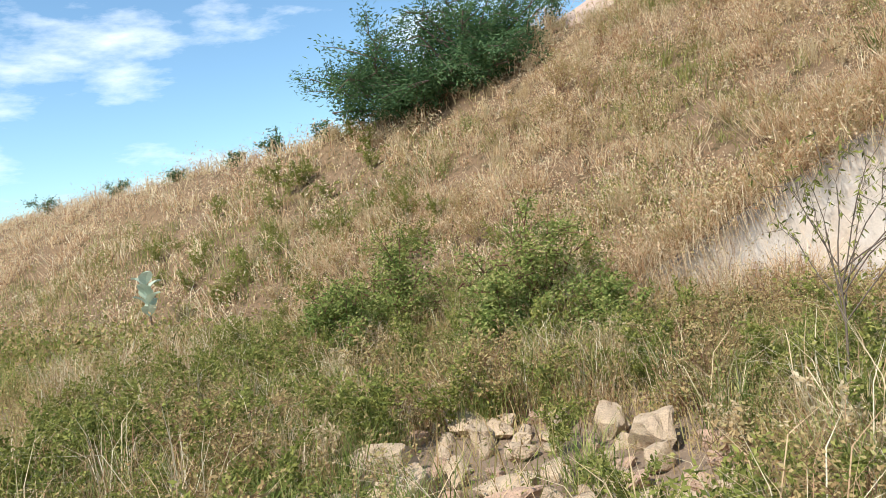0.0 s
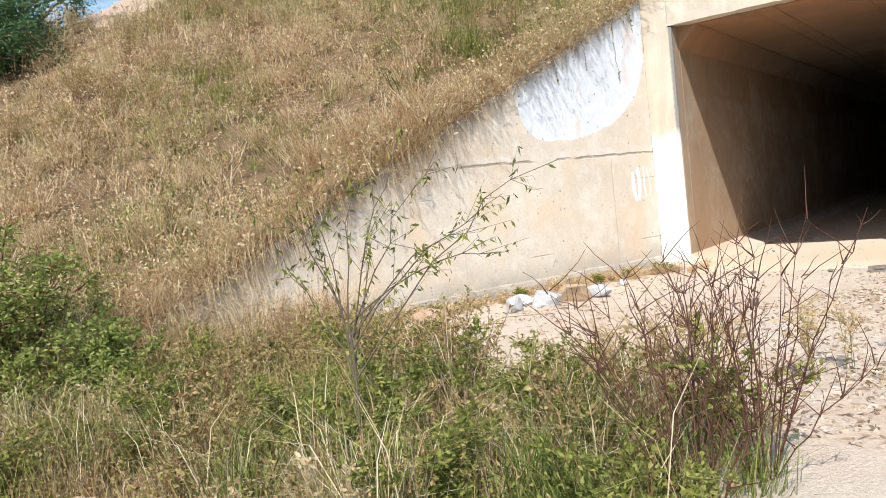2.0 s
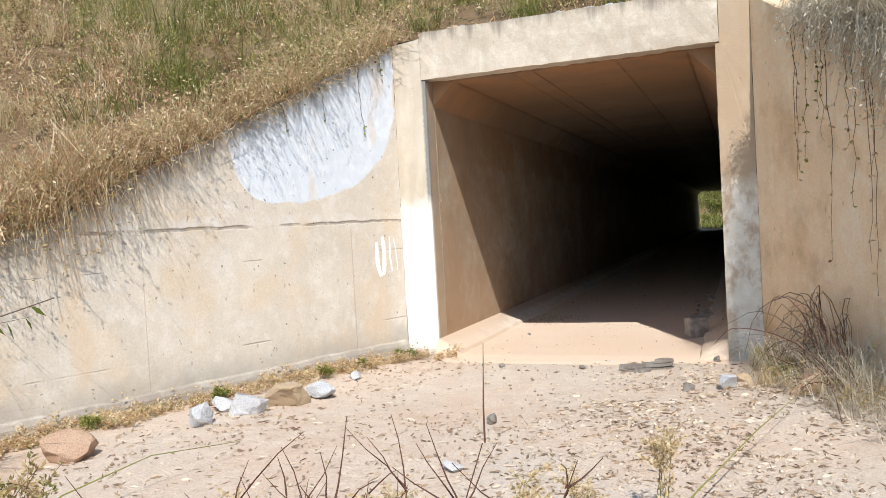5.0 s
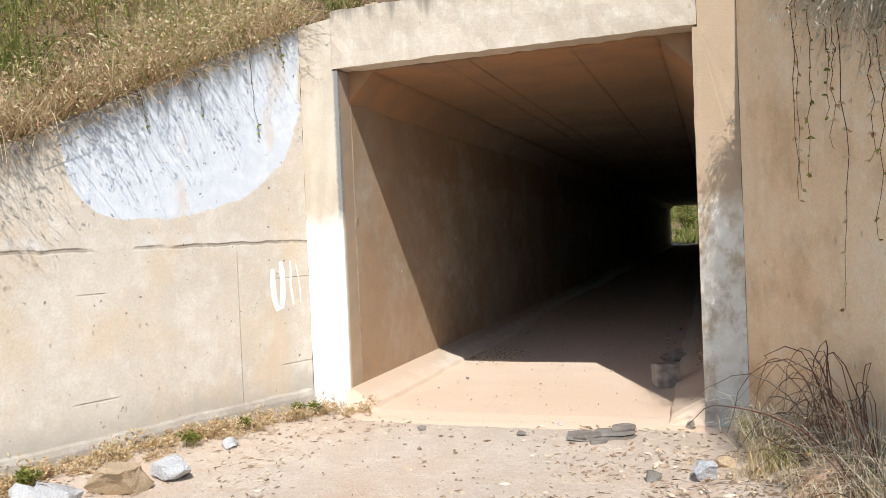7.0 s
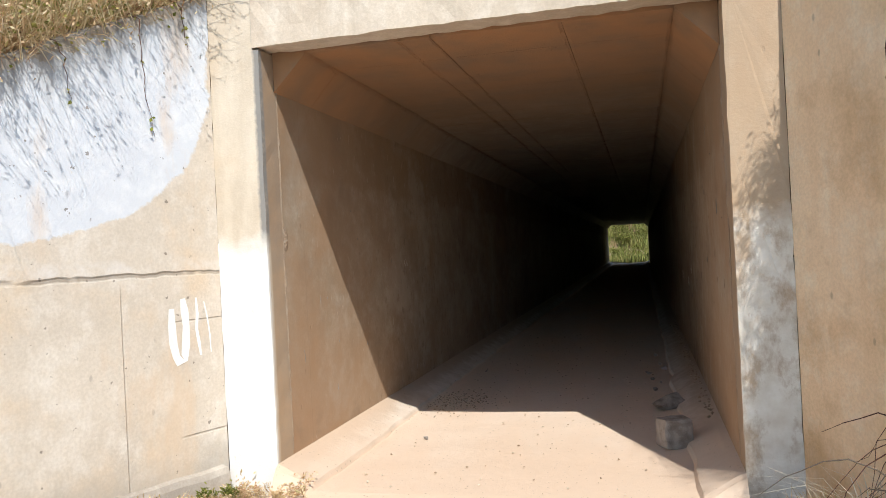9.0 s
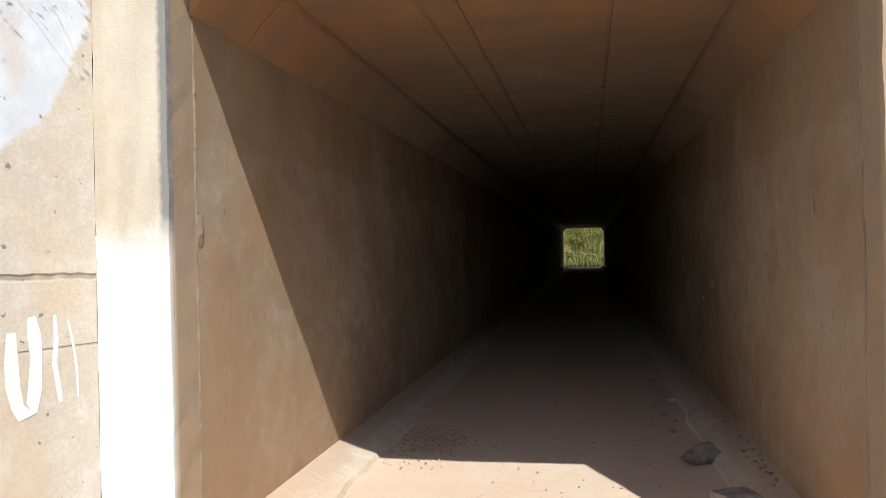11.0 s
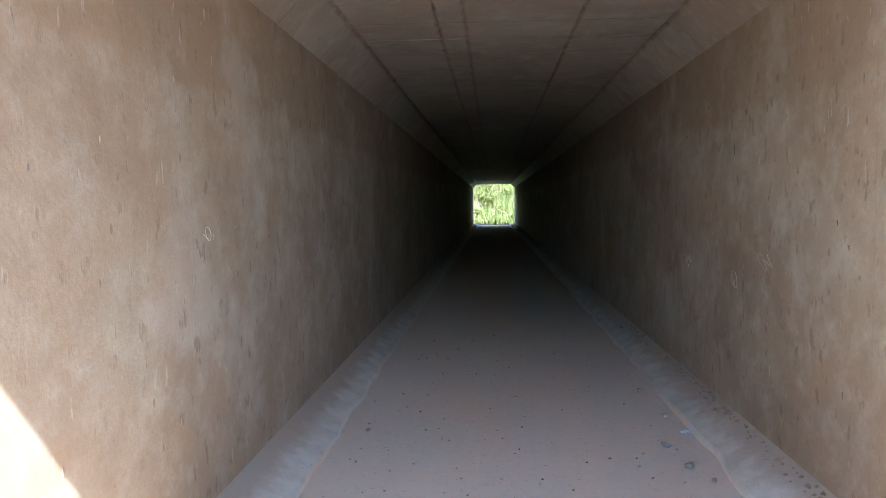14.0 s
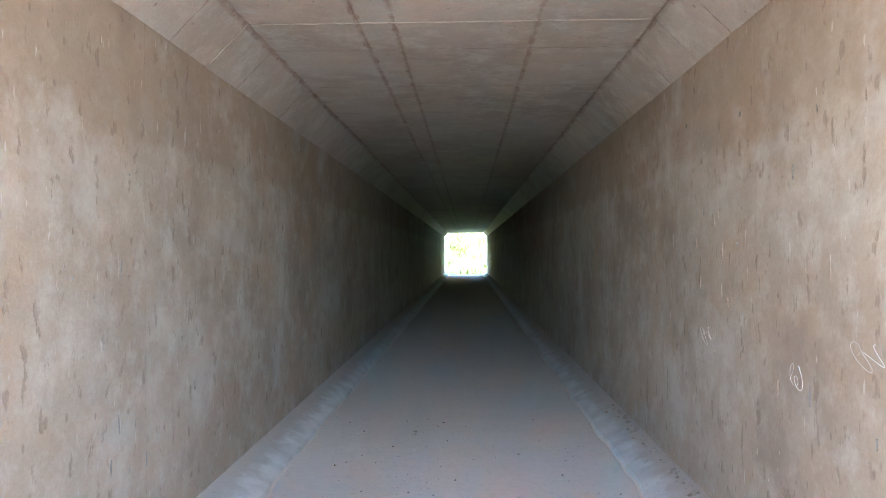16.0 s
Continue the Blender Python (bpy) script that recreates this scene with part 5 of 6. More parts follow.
for x, y, sz, mt, lab, seed in [
        (-2.50, -4.12, (0.44, 0.32, 0.26), M_PINK, "rounded pinkish stone by the wing wall", 1),
        (-2.20, -3.20, (0.30, 0.24, 0.22), M_PALE, "small blue-white painted stone by the wing wall", 2),
        (-2.30, -2.72, (0.28, 0.24, 0.22), M_PALE, "white painted stone by the wing wall", 3),
        (-2.06, -2.78, (0.42, 0.32, 0.27), M_PALE, "grey-white broken stone by the wing wall", 5),
        (-1.96, -2.40, (0.48, 0.36, 0.26), M_ROCK, "flat tan stone by the wing wall", 4),
        (-1.86, -1.98, (0.46, 0.30, 0.24), M_PALE, "blue-white block of stone by the wing wall", 7),
        (-1.84, -1.36, (0.22, 0.16, 0.13), M_PALE, "small white stone by the wing wall", 6),
        (-0.07, -2.66, (0.16, 0.11, 0.08), M_GREY, "dark pebble on the bare soil", 2),
        (0.03, -3.73, (0.15, 0.11, 0.10), M_PALE, "white pebble on the bare soil", 3),
        (1.22, -1.52, (0.15, 0.11, 0.11), M_GREY, "grey broken stone before the portal post", 5),
        (1.52, -1.55, (0.20, 0.17, 0.15), M_PALE, "pale broken stone before the portal post", 4),
        (1.62, -1.25, (0.16, 0.14, 0.10), M_ROCK, "tan stone before the portal post", 1),
        (1.40, -0.22, (0.12, 0.10, 0.08), M_GREY, "grey stone at the portal post", 2),
        (2.20, -1.75, (0.66, 0.50, 0.28), M_PINK, "low pinkish boulder half hidden in dry grass", 8),
        (-0.62, -0.55, (0.09, 0.07, 0.05), M_GREY, "dark pebble before the portal", 1),
        (0.18, -0.55, (0.12, 0.08, 0.05), M_GREY, "dark flat pebble before the portal", 7),
        (0.42, -0.25, (0.10, 0.06, 0.04), M_PALE, "pale chip of stone before the portal", 6)]:
    stone("rock", x, y, sz, seed, mt, lab, seed * 47.0, z=max(float(ground_z(x, y)), -0.03))
def hewn(x, y, z, size, seed, turn, label):
    bm = bmesh.new()
    bmesh.ops.create_cube(bm, size=1.0)
    for v_ in bm.verts:
        v_.co = Vector((v_.co.x * size[0], v_.co.y * size[1], (v_.co.z + 0.5) * size[2])) * (1 + 0.16 * noise.noise(v_.co * 3 + Vector((seed, 0, 0))))
    bevelled(bm, 0.022)
    roughen(bm, 0.05, 0.012, 14)
    low_ = min(v_.co.z for v_ in bm.verts)
    for v_ in bm.verts:
        v_.co.z -= low_
    ob = part("granite_block", bm, M_FLECK)
    ob.matrix_basis = pose(x, y, z, 0, 0, turn)
    return tagged(ob, label, "rock")


hewn(1.14, 1.24, -0.004, (0.22, 0.19, 0.215), 2, 22, "rough grey granite block on the floor")
stone("rock", 1.13, 2.62, (0.42, 0.30, 0.22), 3, M_FLECK, "flat grey-brown stone on the floor behind the block", 20, z=0.02)
stone("pebble", 1.16, 4.84, (0.10, 0.07, 0.05), 5, M_PALE, "pale pebble at the floor's edge", 10, z=0.02, category="pebble")
stone("pebble", 1.02, 4.2, (0.07, 0.06, 0.04), 2, M_GREY, "small pebble on the tunnel floor", 10, z=0.0, category="pebble")
stone("pebble", -0.85, 1.4, (0.05, 0.05, 0.03), 4, M_GREY, "small pebble on the tunnel floor", 80, z=0.0, category="pebble")


# pile of flat slate pieces
slate = empty("slate_pile", pose(0.78, -0.55, -0.035, 0, 0, 18) @ Matrix.Diagonal((0.85, 0.85, 0.75, 1)))
for k, (x, y, z, w, d, tz) in enumerate([(0, 0, 0.0, 0.62, 0.30, 0), (0.12, 0.03, 0.035, 0.48, 0.24, 9), (-0.16, -0.02, 0.04, 0.30, 0.20, -12), (0.2, 0.04, 0.075, 0.26, 0.16, 20), (-0.05, -0.16, 0.0, 0.18, 0.12, 40)]):
    bm = bmesh.new()
    rs = random.Random(k)
    outline = [(0.5 * w * math.cos(a) * rs.uniform(0.75, 1.1), 0.5 * d * math.sin(a) * rs.uniform(0.75, 1.1)) for a in [j * 6.283 / 9 for j in range(9)]]
    lo = [bm.verts.new((a, b, 0)) for a, b in outline]
    hi = [bm.verts.new((a * 0.94, b * 0.94, 0.035 + rs.uniform(-0.006, 0.006))) for a, b in outline]
    bm.faces.new(lo[::-1])
    bm.faces.new(hi)
    for j in range(9):
        bm.faces.new((lo[j], lo[(j + 1) % 9], hi[(j + 1) % 9], hi[j]))
    ob = part("slab", bm, M_GREY, slate)
    ob.matrix_basis = pose(x, y, z, rs.uniform(-3, 3), rs.uniform(-4, 4), tz)
tagged(slate, "low pile of broken dark slate pieces", "slate pile")

# litter of leaves and chips on the soil
n = 17000
x, y = rg.uniform(-2.6, 3.4, n), rg.uniform(-6.2, -0.25, n)
thick = 0.25 + 0.75 * (np.clip((x + 0.6) / 1.6, 0, 1) * np.clip((-y - 0.6) / 1.2, 0, 1)) + 0.6 * np.exp(-np.clip(x - (-1.87 + WL * y), 0, 9) / 0.3)
thick *= np.where((np.abs(x + 0.3) < 0.7 + 0.2 * np.sin(y * 3)) & (y > -2.4), 0.12, 1.0)
on = (rg.uniform(0, 1, n) < thick) & (x > -1.85 + WL * y) & (x < 1.8 - WR * y)
x, y = x[on], y[on]
at = np.stack([x, y, ground_z(x, y) + 0.006], 1)
v, f = leaflets(at, rg.uniform(0.02, 0.085, len(at)), rg.uniform(0.008, 0.026, len(at)), rg, flat=0.10)
tagged(mesh_np("leaf_litter", v, f, M_CHIP), "dry curled leaves and chips strewn on the soil", "litter", kind="stuff")
# gravel
n = 2600
x, y = rg.uniform(-2.4, 3.2, n), rg.uniform(-6.0, -0.2, n)
on = (x > -1.82 + WL * y) & (x < 1.76 - WR * y) & ((rg.uniform(0, 1, n) < 0.25) | ((x > 0.6) & (y < -0.8)))
x, y = x[on], y[on]
gv, gf = [], []
oct_v = np.array([(1, 0, 0), (0, 1, 0), (-1, 0, 0), (0, -1, 0), (0, 0, 0.8), (0, 0, -0.5)], float)
oct_f = np.array([(0, 1, 4), (1, 2, 4), (2, 3, 4), (3, 0, 4), (1, 0, 5), (2, 1, 5), (3, 2, 5), (0, 3, 5)])
for k in range(len(x)):
    s_ = rg.uniform(0.006, 0.022)
    gv.append(oct_v * s_ * rg.uniform(0.6, 1.2, (6, 3)) + [x[k], y[k], float(ground_z(x[k], y[k])) + 0.003])
    gf.append(oct_f + 6 * k)
tagged(mesh_np("gravel", np.concatenate(gv), np.concatenate(gf), M_CHIP), "small gravel strewn before the portal", "gravel", kind="stuff")

# dry tufts along the foot of the wing wall and the post
tuft_spots = []
for k in range(46):
    y = -0.15 - 5.2 * (k / 46.0) + rr.uniform(-0.06, 0.06)
    x = -1.87 + WL * y + rr.uniform(0.10, 0.34)
    tuft_spots.append((x, y, float(ground_z(x, y)) - 0.01))
tuft_spots += [(-1.62, -0.25, 0.02), (-1.45, -0.22, -0.02), (-1.30, -0.12, -0.02), (-1.7, -0.5, 0.03)]
scatter(herb("dry_tuft", 101, 12, 0.15, 0.18, 0.022, 14, M_STRAW, M_DRYLEAF, "low tuft of withered yellow weeds by the wall", "weed", radius=0.002, group="tufts along the wall"), tuft_spots[::2], 0.7, 1.3, 61)
scatter(herb("dry_tuft", 102, 14, 0.12, 0.16, 0.02, 12, M_STRAW, M_STRAW, "low tuft of straw-coloured weeds by the wall", "weed", radius=0.002, group="tufts along the wall"), tuft_spots[1::2], 0.7, 1.4, 62)
scatter(herb("green_tuft", 103, 9, 0.15, 0.12, 0.03, 16, M_GRASS, M_GREEN, "small green weed at the wall's foot", "weed", radius=0.002, group="green tufts along the wall"),
        [(-1.80, -0.45, 0.04), (-1.98, -1.0, 0.05), (-2.1, -1.5, 0.05), (-1.72, -0.3, 0.03), (-2.5, -2.6, 0.06), (-2.9, -3.6, 0.06)], 0.7, 1.2, 63)

m_ = 150
y = -rg.uniform(0.1, 5.4, m_)
x = -1.87 + WL * y + rg.uniform(0.08, 0.30, m_)
c_ = np.stack([x, y, ground_z(x, y)], 1)
domes("foot_weeds", c_[::2], 70, 0.10, 0.03, M_STRAW, "withered yellow weeds along the wing wall's foot")
domes("foot_weeds", c_[1::2], 70, 0.09, 0.028, M_DRYLEAF, "withered brown weeds along the wing wall's foot")

# ---- growth on and below the shaded wing wall ----
n = 6000
t_ = -np.where(np.arange(n) % 2, rg.uniform(1.3, 4.2, n), rg.uniform(1.3, 2.4, n))
n = len(t_)
q = np.stack([1.87 - WR * t_ + np.where(np.arange(n) % 2, rg.uniform(0.0, 0.75, n), rg.uniform(-0.02, 0.3, n)), t_, np.zeros(n)], 1)
q[:, 2] = right_z(q[:, 0], q[:, 1]) - 0.02
v, f = blades(q, rg.uniform(0.4, 1.0, n) * np.clip(-t_ - 0.9, 0.35, 1), rg.uniform(0.006, 0.014, n), rg.uniform(0.1, 0.8, n), rg)
tall = mesh_np("tall_grass", v, f, M_BLEACH)
tagged(tall, "tall bleached grass on the shaded wing wall's top", "grass", kind="stuff")
# grass heads hanging over the edge
n = 2300
t_ = -rg.uniform(0.85, 3.3, n)
top = 3.40 + TOP * t_
a0 = np.stack([1.84 - WR * t_, t_, top], 1)
hang, hr = [], []
for k in range(n):
    out, drop = rg.uniform(0.04, 0.28), rg.uniform(0.0, 0.6) * min(1.0, 0.1 - t_[k] * 0.4)
    u = np.linspace(0, 1, 5)[:, None]
    hang.append(a0[k] + [0.05, 0, 0] + np.array([-out, rg.normal(0, 0.28), 0]) * u ** 0.8 + np.array([0, 0, 1]) * (rg.uniform(0.10, 0.34) * np.sin(np.pi * u * 0.8) - drop * u ** 2))
    hr.append(rg.uniform(0.0018, 0.004))
v, f = tubes(hang, hr, 3)
hang_at = np.array([h_[rg.randint(2, 5)] for h_ in hang for _ in range(3)])
hv, hf = leaflets(hang_at + rg.normal(0, 0.02, hang_at.shape), rg.uniform(0.02, 0.06, len(hang_at)), rg.uniform(0.005, 0.014, len(hang_at)), rg, along=np.array([[-0.2, 0, -0.8]] * len(hang_at)))
tagged(mesh_np("hanging_seed_heads", hv, hf, M_BLEACH), "seed heads of the grass hanging over the wing wall", "grass", kind="stuff")
tagged(mesh_np("hanging_grass", v, f, M_BLEACH), "bleached grass hanging over the shaded wing wall", "grass", kind="stuff")


def vine(name, pts, leaf, count, label, mat, seed):
    r = np.random.RandomState(seed)
    ob = empty(name, Matrix.Translation(pts[0]))
    pts = np.array(pts, float) - np.array(pts[0])
    t = np.linspace(0, len(pts) - 1, len(pts) * 4)
    fine = np.stack([np.interp(t, np.arange(len(pts)), pts[:, k]) for k in range(3)], 1) + r.normal(0, 0.008, (len(t), 3))
    v, f = tubes([fine], [0.004], 4)
    mesh_np("stem", v, f, M_TWIG, ob)
    i = r.randint(1, len(fine), count)
    v, f = leaflets(fine[i], r.uniform(0.6, 1.3, count) * leaf, r.uniform(0.4, 0.7, count) * leaf, r, along=np.array([[0, 0, -0.6]] * count))
    mesh_np("foliage", v, f, mat, ob)
    return tagged(ob, label, "vine", "hanging vines")


rv = random.Random(9)
for k in range(13):
    y = -rv.uniform(0.9, 2.6)
    x = 1.80 - WR * y - 0.02
    z0 = 3.42 + TOP * y
    ln = rv.uniform(0.7, 2.0)
    vine("vine", [(x + 0.05, y, z0 + 0.03), (x - 0.05, y + 0.02, z0 - 0.1), (x - 0.04, y + rv.uniform(-0.1, 0.1), z0 - ln * 0.5), (x - 0.05, y + rv.uniform(-0.15, 0.15), max(z0 - ln, 0.25))],
         0.035, 34, "thin withered vine hanging down the wing wall", M_DRYLEAF if k % 3 else M_GREEN, k)
for k, (y, ln) in enumerate([(-0.55, 0.75), (-1.05, 0.35), (-0.25, 0.3), (-1.5, 0.3)]):
    x, z0 = -1.86 + WL * y + 0.01, 3.42 + TOP * y
    vine("vine", [(x - 0.06, y, z0 + 0.03), (x + 0.02, y, z0 - 0.03), (x + 0.02, y + 0.04, z0 - ln * 0.6), (x + 0.02, y + 0.08, z0 - ln)], 0.035, 12, "thin green creeper hanging down the wing wall", M_GREEN, 30 + k)

# dead bramble at its foot
r = np.random.RandomState(12)
bram = empty("dead_bramble", pose(2.35, -1.75, 0.06))
for k in range(90):
    a = r.normal(1.75, 0.75)
    h, out = r.uniform(0.15, 0.75), r.uniform(0.3, 1.15) * (1.25 if k % 8 == 0 else 0.85)
    t = np.linspace(0, 1, 9)[:, None]
    d = np.array([np.cos(a) * 0.5 - 0.3, np.sin(a) * 1.0, 0])
    one = np.array([r.normal(-0.05, 0.08), r.normal(0, 0.3), -0.05]) + d * out * t ** 0.8 + np.array([0, 0, 1]) * h * np.sin(np.pi * t ** 0.7 * r.uniform(0.75, 0.98)) + np.array([0.12, 0.10, 0.05]) * np.sin(t * r.uniform(2, 7) + r.uniform(0, 6)) * t + r.normal(0, 0.012, (9, 3)) * t
    one[:, 0] = np.minimum(one[:, 0], 0.15 - WR * (one[:, 1]))
    v, f = tubes([one], [r.uniform(0.002, 0.0055)], 4)
    mesh_np("stem", v, f, M_TWIG if k % 3 else M_BARK, bram)
tagged(bram, "tangle of dead bramble stems against the wing wall", "bramble")
scatter(grass_clump("foot_grass", 131, 200, 0.34, M_GRASS, "faded green grass tuft at the wing wall's foot", "grass at the wing wall"),
        [(1.85, -0.75, 0.05), (2.0, -1.1, 0.06), (2.25, -1.6, 0.08), (2.4, -1.95, 0.08), (1.95, -1.4, 0.03)], 0.5, 0.8, 71)
scatter(grass_clump("foot_straw", 132, 160, 0.24, M_STRAW, "dry straw tuft at the wing wall's foot", "straw at the wing wall"),
        [(1.8, -0.45, 0.04), (2.2, -1.9, 0.05), (2.3, -1.45, 0.08), (1.85, -1.1, 0.02), (2.6, -2.5, 0.06), (2.05, -1.9, 0.03), (1.95, -0.85, 0.05), (2.1, -1.25, 0.06), (2.35, -2.2, 0.04), (1.8, -1.5, 0.0), (2.0, -1.65, 0.02)], 0.7, 1.3, 72)

n = 46
y = -rg.uniform(0.7, 3.6, n)
x = 1.76 - WR * y - rg.uniform(0.05, 0.55, n) * np.clip(-y * 0.6, 0.3, 1)
c_ = np.stack([x, y, ground_z(x, y) - 0.02], 1)
c_ = c_[~keep_off(c_[:, 0], c_[:, 1], 0.55)]
tussocks("foot_tussocks", c_, 60, 0.07, 0.16, 0.42, 0.003, 0.007, (0.4, 1.8), M_BLEACH, "tangled dry grass along the shaded wing wall's foot")
domes("foot_leaves", c_[::2] + [0, 0, 0.06], 60, 0.18, 0.03, M_WITHER, "withered leaves along the shaded wing wall's foot")

STALK_A = [(1.25, -4.9, -0.04), (1.40, -4.2, 0.07), (1.7, -3.35, 0.17), (1.98, -2.52, 0.21)]
STALK_B = [(-1.75, -5.2, -0.03), (-1.62, -5.02, 0.14), (-1.5, -4.5, 0.2), (-1.31, -3.92, 0.13)]
# two long stalks bowed over the soil
for k, pts in enumerate([STALK_A, STALK_B]):
    base = Vector(pts[0])
    ob = empty("grass_stalk", Matrix.Translation(base))
    v, f = tubes([[tuple(Vector(c) - base) for c in pts]], [0.006], 5)
    mesh_np("stem", v, f, M_GRASS, ob)
    tagged(ob, "long green-yellow stalk bowed over the bare soil", "stalk")

# rubble along the lintel's top
for k in range(26):
    x = rr.uniform(-1.45, 1.4)
    stone("rubble", x, rr.uniform(0.08, 0.24), rr.choice(((0.10, 0.08, 0.05), (0.07, 0.06, 0.04), (0.14, 0.10, 0.06))), k, rr.choice((M_GREY, M_ROCK, M_PALE)), "broken stone lying on the lintel's top", k * 37, z=3.527, group="rubble on the lintel")

# ---- details of the concrete ----
def wing_point(y, z, off):
    """A place on the face of the sunlit wing wall, off metres in front of it."""
    n_ = Vector((1, -WL, 0)).normalized()
    return Vector((-1.872 + WL * y, y, z)) + n_ * off


def stroke(pts, width, parent):
    bm = bmesh.new()
    prev = None
    rs = random.Random(len(pts))
    for k, (y, z) in enumerate(pts):
        w = width * (0.8 + 0.35 * rs.random()) * (0.65 if k in (0, len(pts) - 1) else 1)
        j = min(max(k, 1), len(pts) - 1)
        dy, dz = pts[j][0] - pts[j - 1][0], pts[j][1] - pts[j - 1][1]
        ln = math.hypot(dy, dz)
        a = bm.verts.new(wing_point(y - dz / ln * w / 2, z + dy / ln * w / 2, 0.003))
        b = bm.verts.new(wing_point(y + dz / ln * w / 2, z - dy / ln * w / 2, 0.003))
        if prev:
            bm.faces.new((prev[0], prev[1], b, a))
        prev = (a, b)
    return part("brush_stroke", bm, M_PAINT, parent)


letters = empty("painted_letter", Matrix.Identity(4))
arc = [(-0.385, 1.27), (-0.387, 1.15), (-0.382, 1.04), (-0.365, 0.955), (-0.335, 0.91), (-0.305, 0.94), (-0.290, 1.03), (-0.283, 1.15), (-0.290, 1.25), (-0.300, 1.33)]
stroke(arc, 0.06, letters)
stroke([(-0.20, 1.33), (-0.195, 1.22), (-0.205, 1.12), (-0.19, 1.02), (-0.18, 0.94)], 0.022, letters)
stroke([(-0.14, 1.30), (-0.12, 1.2), (-0.105, 1.08), (-0.10, 0.95)], 0.014, letters)
tagged(letters, "white brush-painted letter on the wing wall", "painted mark")


def seam(name, x, y0, mat, label, out):
    """A ragged bead of mortar up a wall joint."""
    bm = bmesh.new()
    rows = []
    for k in range(90):
        z = 0.2 + 2.55 * k / 89
        w = 0.010 + 0.010 * abs(noise.noise(Vector((z * 9, y0, 3))))
        o = 0.004 + 0.010 * abs(noise.noise(Vector((z * 14, y0, 7))))
        c = y0 + 0.006 * noise.noise(Vector((z * 5, 0, 1)))
        rows.append([bm.verts.new(p_) for p_ in ((x, c - w, z), (x + out * o, c, z), (x, c + w, z))])
    for a, b in zip(rows, rows[1:]):
        bm.faces.new((a[0], a[1], b[1], b[0]))
        bm.faces.new((a[1], a[2], b[2], b[1]))
    bmesh.ops.recalc_face_normals(bm, faces=bm.faces)
    return tagged(part(name, bm, mat), label, "joint", kind="structure")


seam("wall_joint", -1.5, 0.25, M_MORTAR, "ragged mortar joint behind the portal post", 1)
seam("wall_joint", 1.5, 0.25, M_MORTAR, "ragged mortar joint behind the portal post", -1)
# spalled hole beside the joint, filled with crumbling mortar
bm = bmesh.new()
bmesh.ops.create_grid(bm, x_segments=14, y_segments=20, size=1.0)
for v_ in list(bm.verts):
    a, b = v_.co.x, v_.co.y
    rad = math.hypot(a, b)
    v_.co = Vector((-1.5 + 0.003 + (0.012 + 0.012 * noise.noise(Vector((a * 4, b * 5, 2)))) * max(0, 1 - rad), 0.283 + 0.042 * a * (1 - 0.2 * b), 1.70 + 0.085 * b + 0.01 * noise.noise(Vector((a * 3, b * 3, 0)))))
bmesh.ops.delete(bm, geom=[v_ for v_ in bm.verts if math.hypot((v_.co.y - 0.283) / 0.042, (v_.co.z - 1.70) / 0.085) > 1.05], context="VERTS")
tagged(part("spalled_patch", bm, M_MORTAR), "crumbling spalled spot in the concrete wall", "damage", kind="structure")


# drips, nail stubs and scars on the side walls
rs = random.Random(21)


def scar(side, y, z, ln, w, k):
    bm = rock_bm(k % 9 + 1, (0.006, w, ln))
    ob = part("wall_scar", bm, M_MORTAR if k % 3 else M_GREY)
    ob.matrix_basis = pose(1.5 * side, y, z, rs.uniform(-8, 8), 0, 0)
    return tagged(ob, "small crust or drip of mortar on the concrete wall", "wall scar", "scars on the tunnel walls")


for k in range(210):
    scar(-1 if k % 2 else 1, rs.uniform(0.5, 9.5), rs.uniform(0.4, 2.6), rs.choice((0.012, 0.02, 0.03, 0.045, 0.075)), rs.uniform(0.006, 0.015), k)


def scribble(side, y, z, w, h, seed):
    """Thin chalky scratches drawn in loops on a wall."""
    r_ = np.random.RandomState(seed)
    t = np.linspace(0, 1, 40)
    yy = y + w * (t - 0.5) + 0.25 * w * np.sin(t * 17 + seed)
    zz = z + h * (0.35 * np.cos(t * 15) + 0.25 * np.sin(t * 7 + seed))
    pts = np.stack([np.full(40, 1.5 * side - side * 0.001), yy, zz], 1)
    v, f = tubes([pts - pts[0]], [0.0015], 3)
    ob = mesh_np("chalk_scribble", v, f, M_PAINT)
    ob.matrix_basis = Matrix.Translation(pts[0])
    return tagged(ob, "pale scratched scribble on the tunnel wall", "scribble", "scribbles on the tunnel walls")


for side, y, z, w, h, sd in [(1, 4.35, 1.22, 0.22, 0.09, 1), (1, 4.95, 1.05, 0.12, 0.10, 2), (-1, 3.2, 1.45, 0.10, 0.07, 5), (1, 6.2, 1.1, 0.2, 0.1, 7)]:
    scribble(side, y, z, w, h, sd)

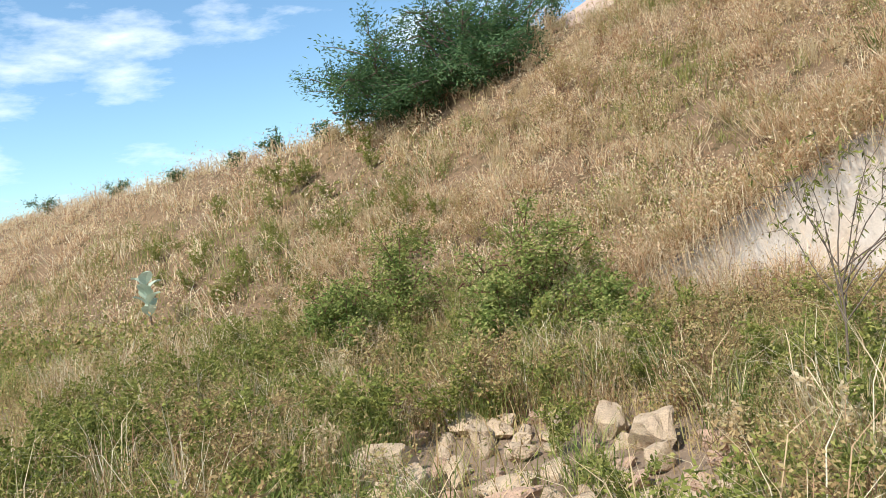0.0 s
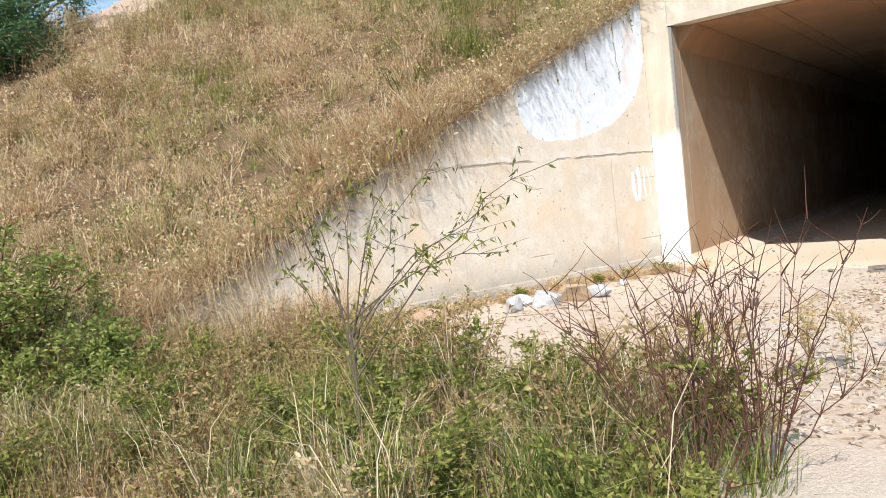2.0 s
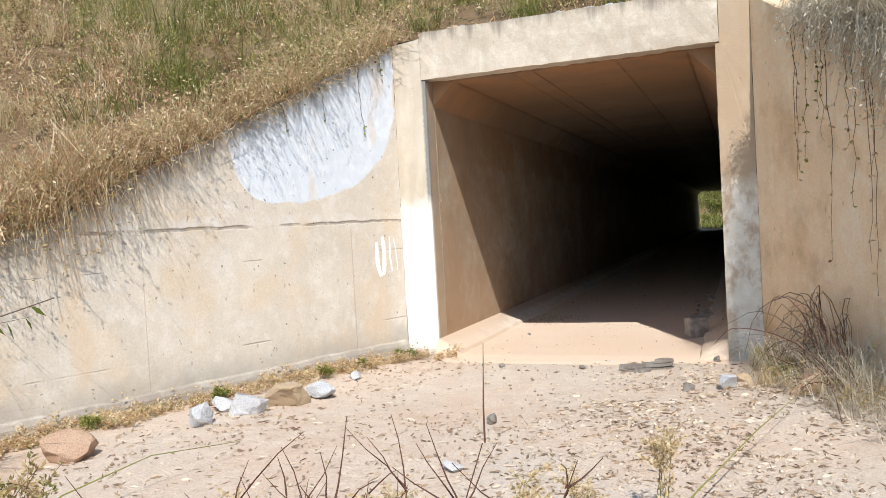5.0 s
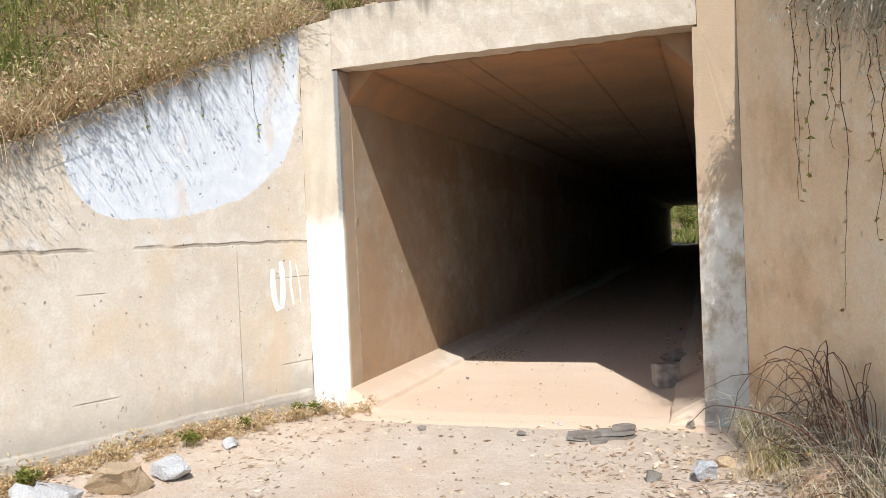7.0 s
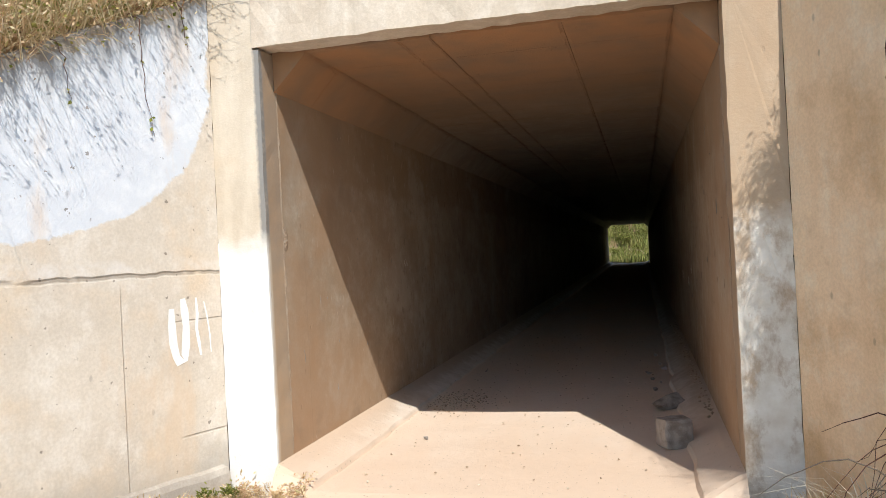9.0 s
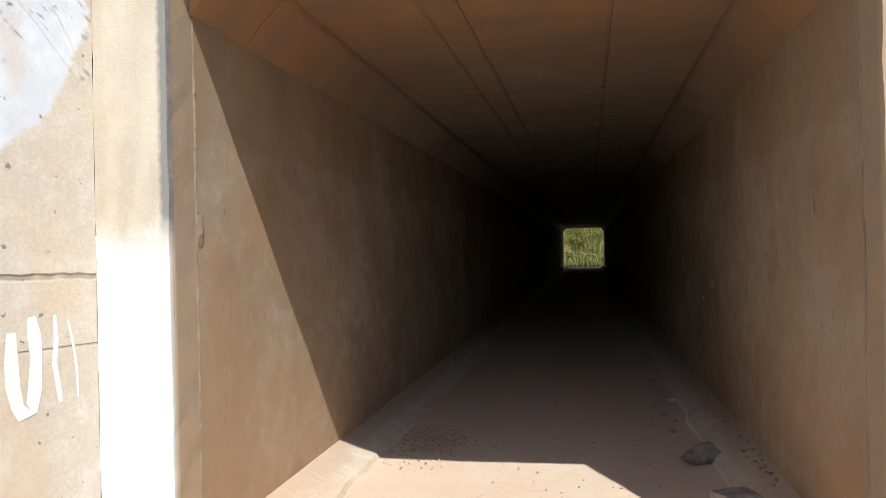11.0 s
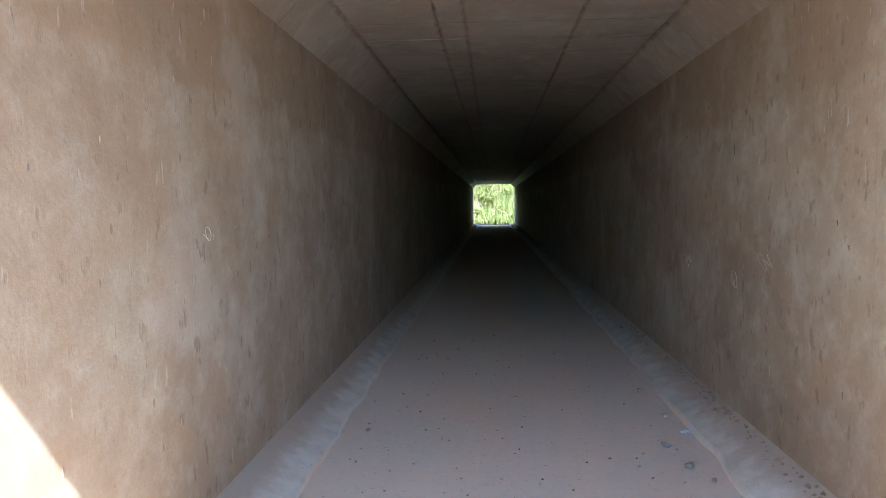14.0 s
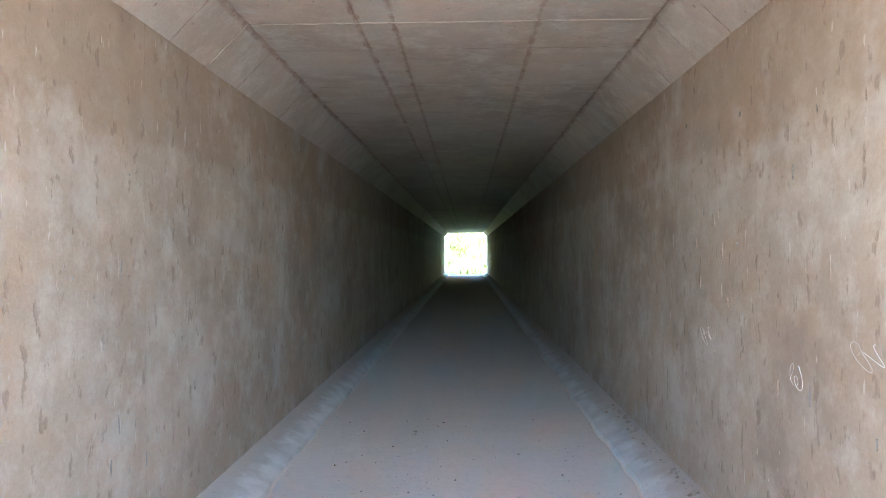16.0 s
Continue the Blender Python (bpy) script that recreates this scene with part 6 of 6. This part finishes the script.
# crumbs of soil on the floor
n = 500
x, y = rg.normal(-0.95, 0.18, n), rg.normal(2.95, 0.3, n)
x2, y2 = rg.uniform(-1.1, 1.1, 300), rg.uniform(0, 9, 300)
x, y = np.concatenate([x, x2]), np.concatenate([y, y2])
cv = np.concatenate([oct_v * rg.uniform(0.004, 0.013) * rg.uniform(0.6, 1.2, (6, 3)) + [x[k], y[k], 0.008] for k in range(len(x))])
cf = np.concatenate([oct_f + 6 * k for k in range(len(x))])
tagged(mesh_np("soil_crumbs", cv, cf, M_CHIP), "crumbs of soil and litter on the tunnel floor", "litter", kind="stuff")

# crumbled mortar along the foot of the shaded side wall, and pebbles below the kerb
n = 190
y = rg.uniform(1.6, 9.0, n)
x = 1.475 - np.abs(rg.normal(0, 0.035, n))
sz = rg.uniform(0.006, 0.022, n)
cv = np.concatenate([oct_v * sz[k] * rg.uniform(0.6, 1.2, (6, 3)) + [x[k], y[k], 0.165 - (1.5 - x[k]) * 0.45 + 0.004] for k in range(n)])
cf = np.concatenate([oct_f + 6 * k for k in range(n)])
tagged(mesh_np("mortar_crumbs", cv, cf, M_MORTAR), "crumbled mortar along the side wall's foot", "rubble", kind="stuff")
for k, (x, y, w) in enumerate([(1.04, 3.55, 0.07), (1.10, 3.95, 0.05), (0.98, 4.6, 0.09), (1.12, 5.3, 0.06), (1.08, 6.1, 0.07), (-1.02, 4.9, 0.05)]):
    stone("pebble", x, y, (w, w * 0.8, w * 0.6), k + 1, M_FLECK, "small pale pebble below the kerb", k * 61, z=0.006, category="pebble", group="pebbles below the kerb")

# growth beyond the far mouth
n = 26000
x, y = rg.uniform(-7, 7, n), rg.uniform(L + 2.5, L + 26, n)
z = -0.05 + np.clip(y - L - 8, 0, None) * 0.42
at = np.stack([x, y, z], 1)
k = 0.5 + 0.5 * np.sin(x * 1.3 + y * 0.6) * np.sin(y * 0.9)
v, f = blades(at, rg.uniform(0.3, 0.9, n) * (0.5 + k), rg.uniform(0.03, 0.07, n), rg.uniform(0.1, 0.7, n), rg)
tagged(mesh_np("far_grass", v, f, M_GRASS), "green grass beyond the far mouth", "grass", kind="stuff")
for k in range(16):
    b = bush("far_bush", 200 + k, rr.uniform(0.7, 1.3), rr.uniform(1.0, 2.2), 0.16, 700, M_GREEN if k % 4 else M_STRAW, "sunlit green bush beyond the far mouth", "bush", stems=8)
    tagged(b, group="bushes beyond the tunnel")
    x, y = rr.uniform(-4, 4), L + rr.uniform(5, 17)
    b.matrix_basis = pose(x, y, -0.08 + max(y - L - 8, 0) * 0.42)
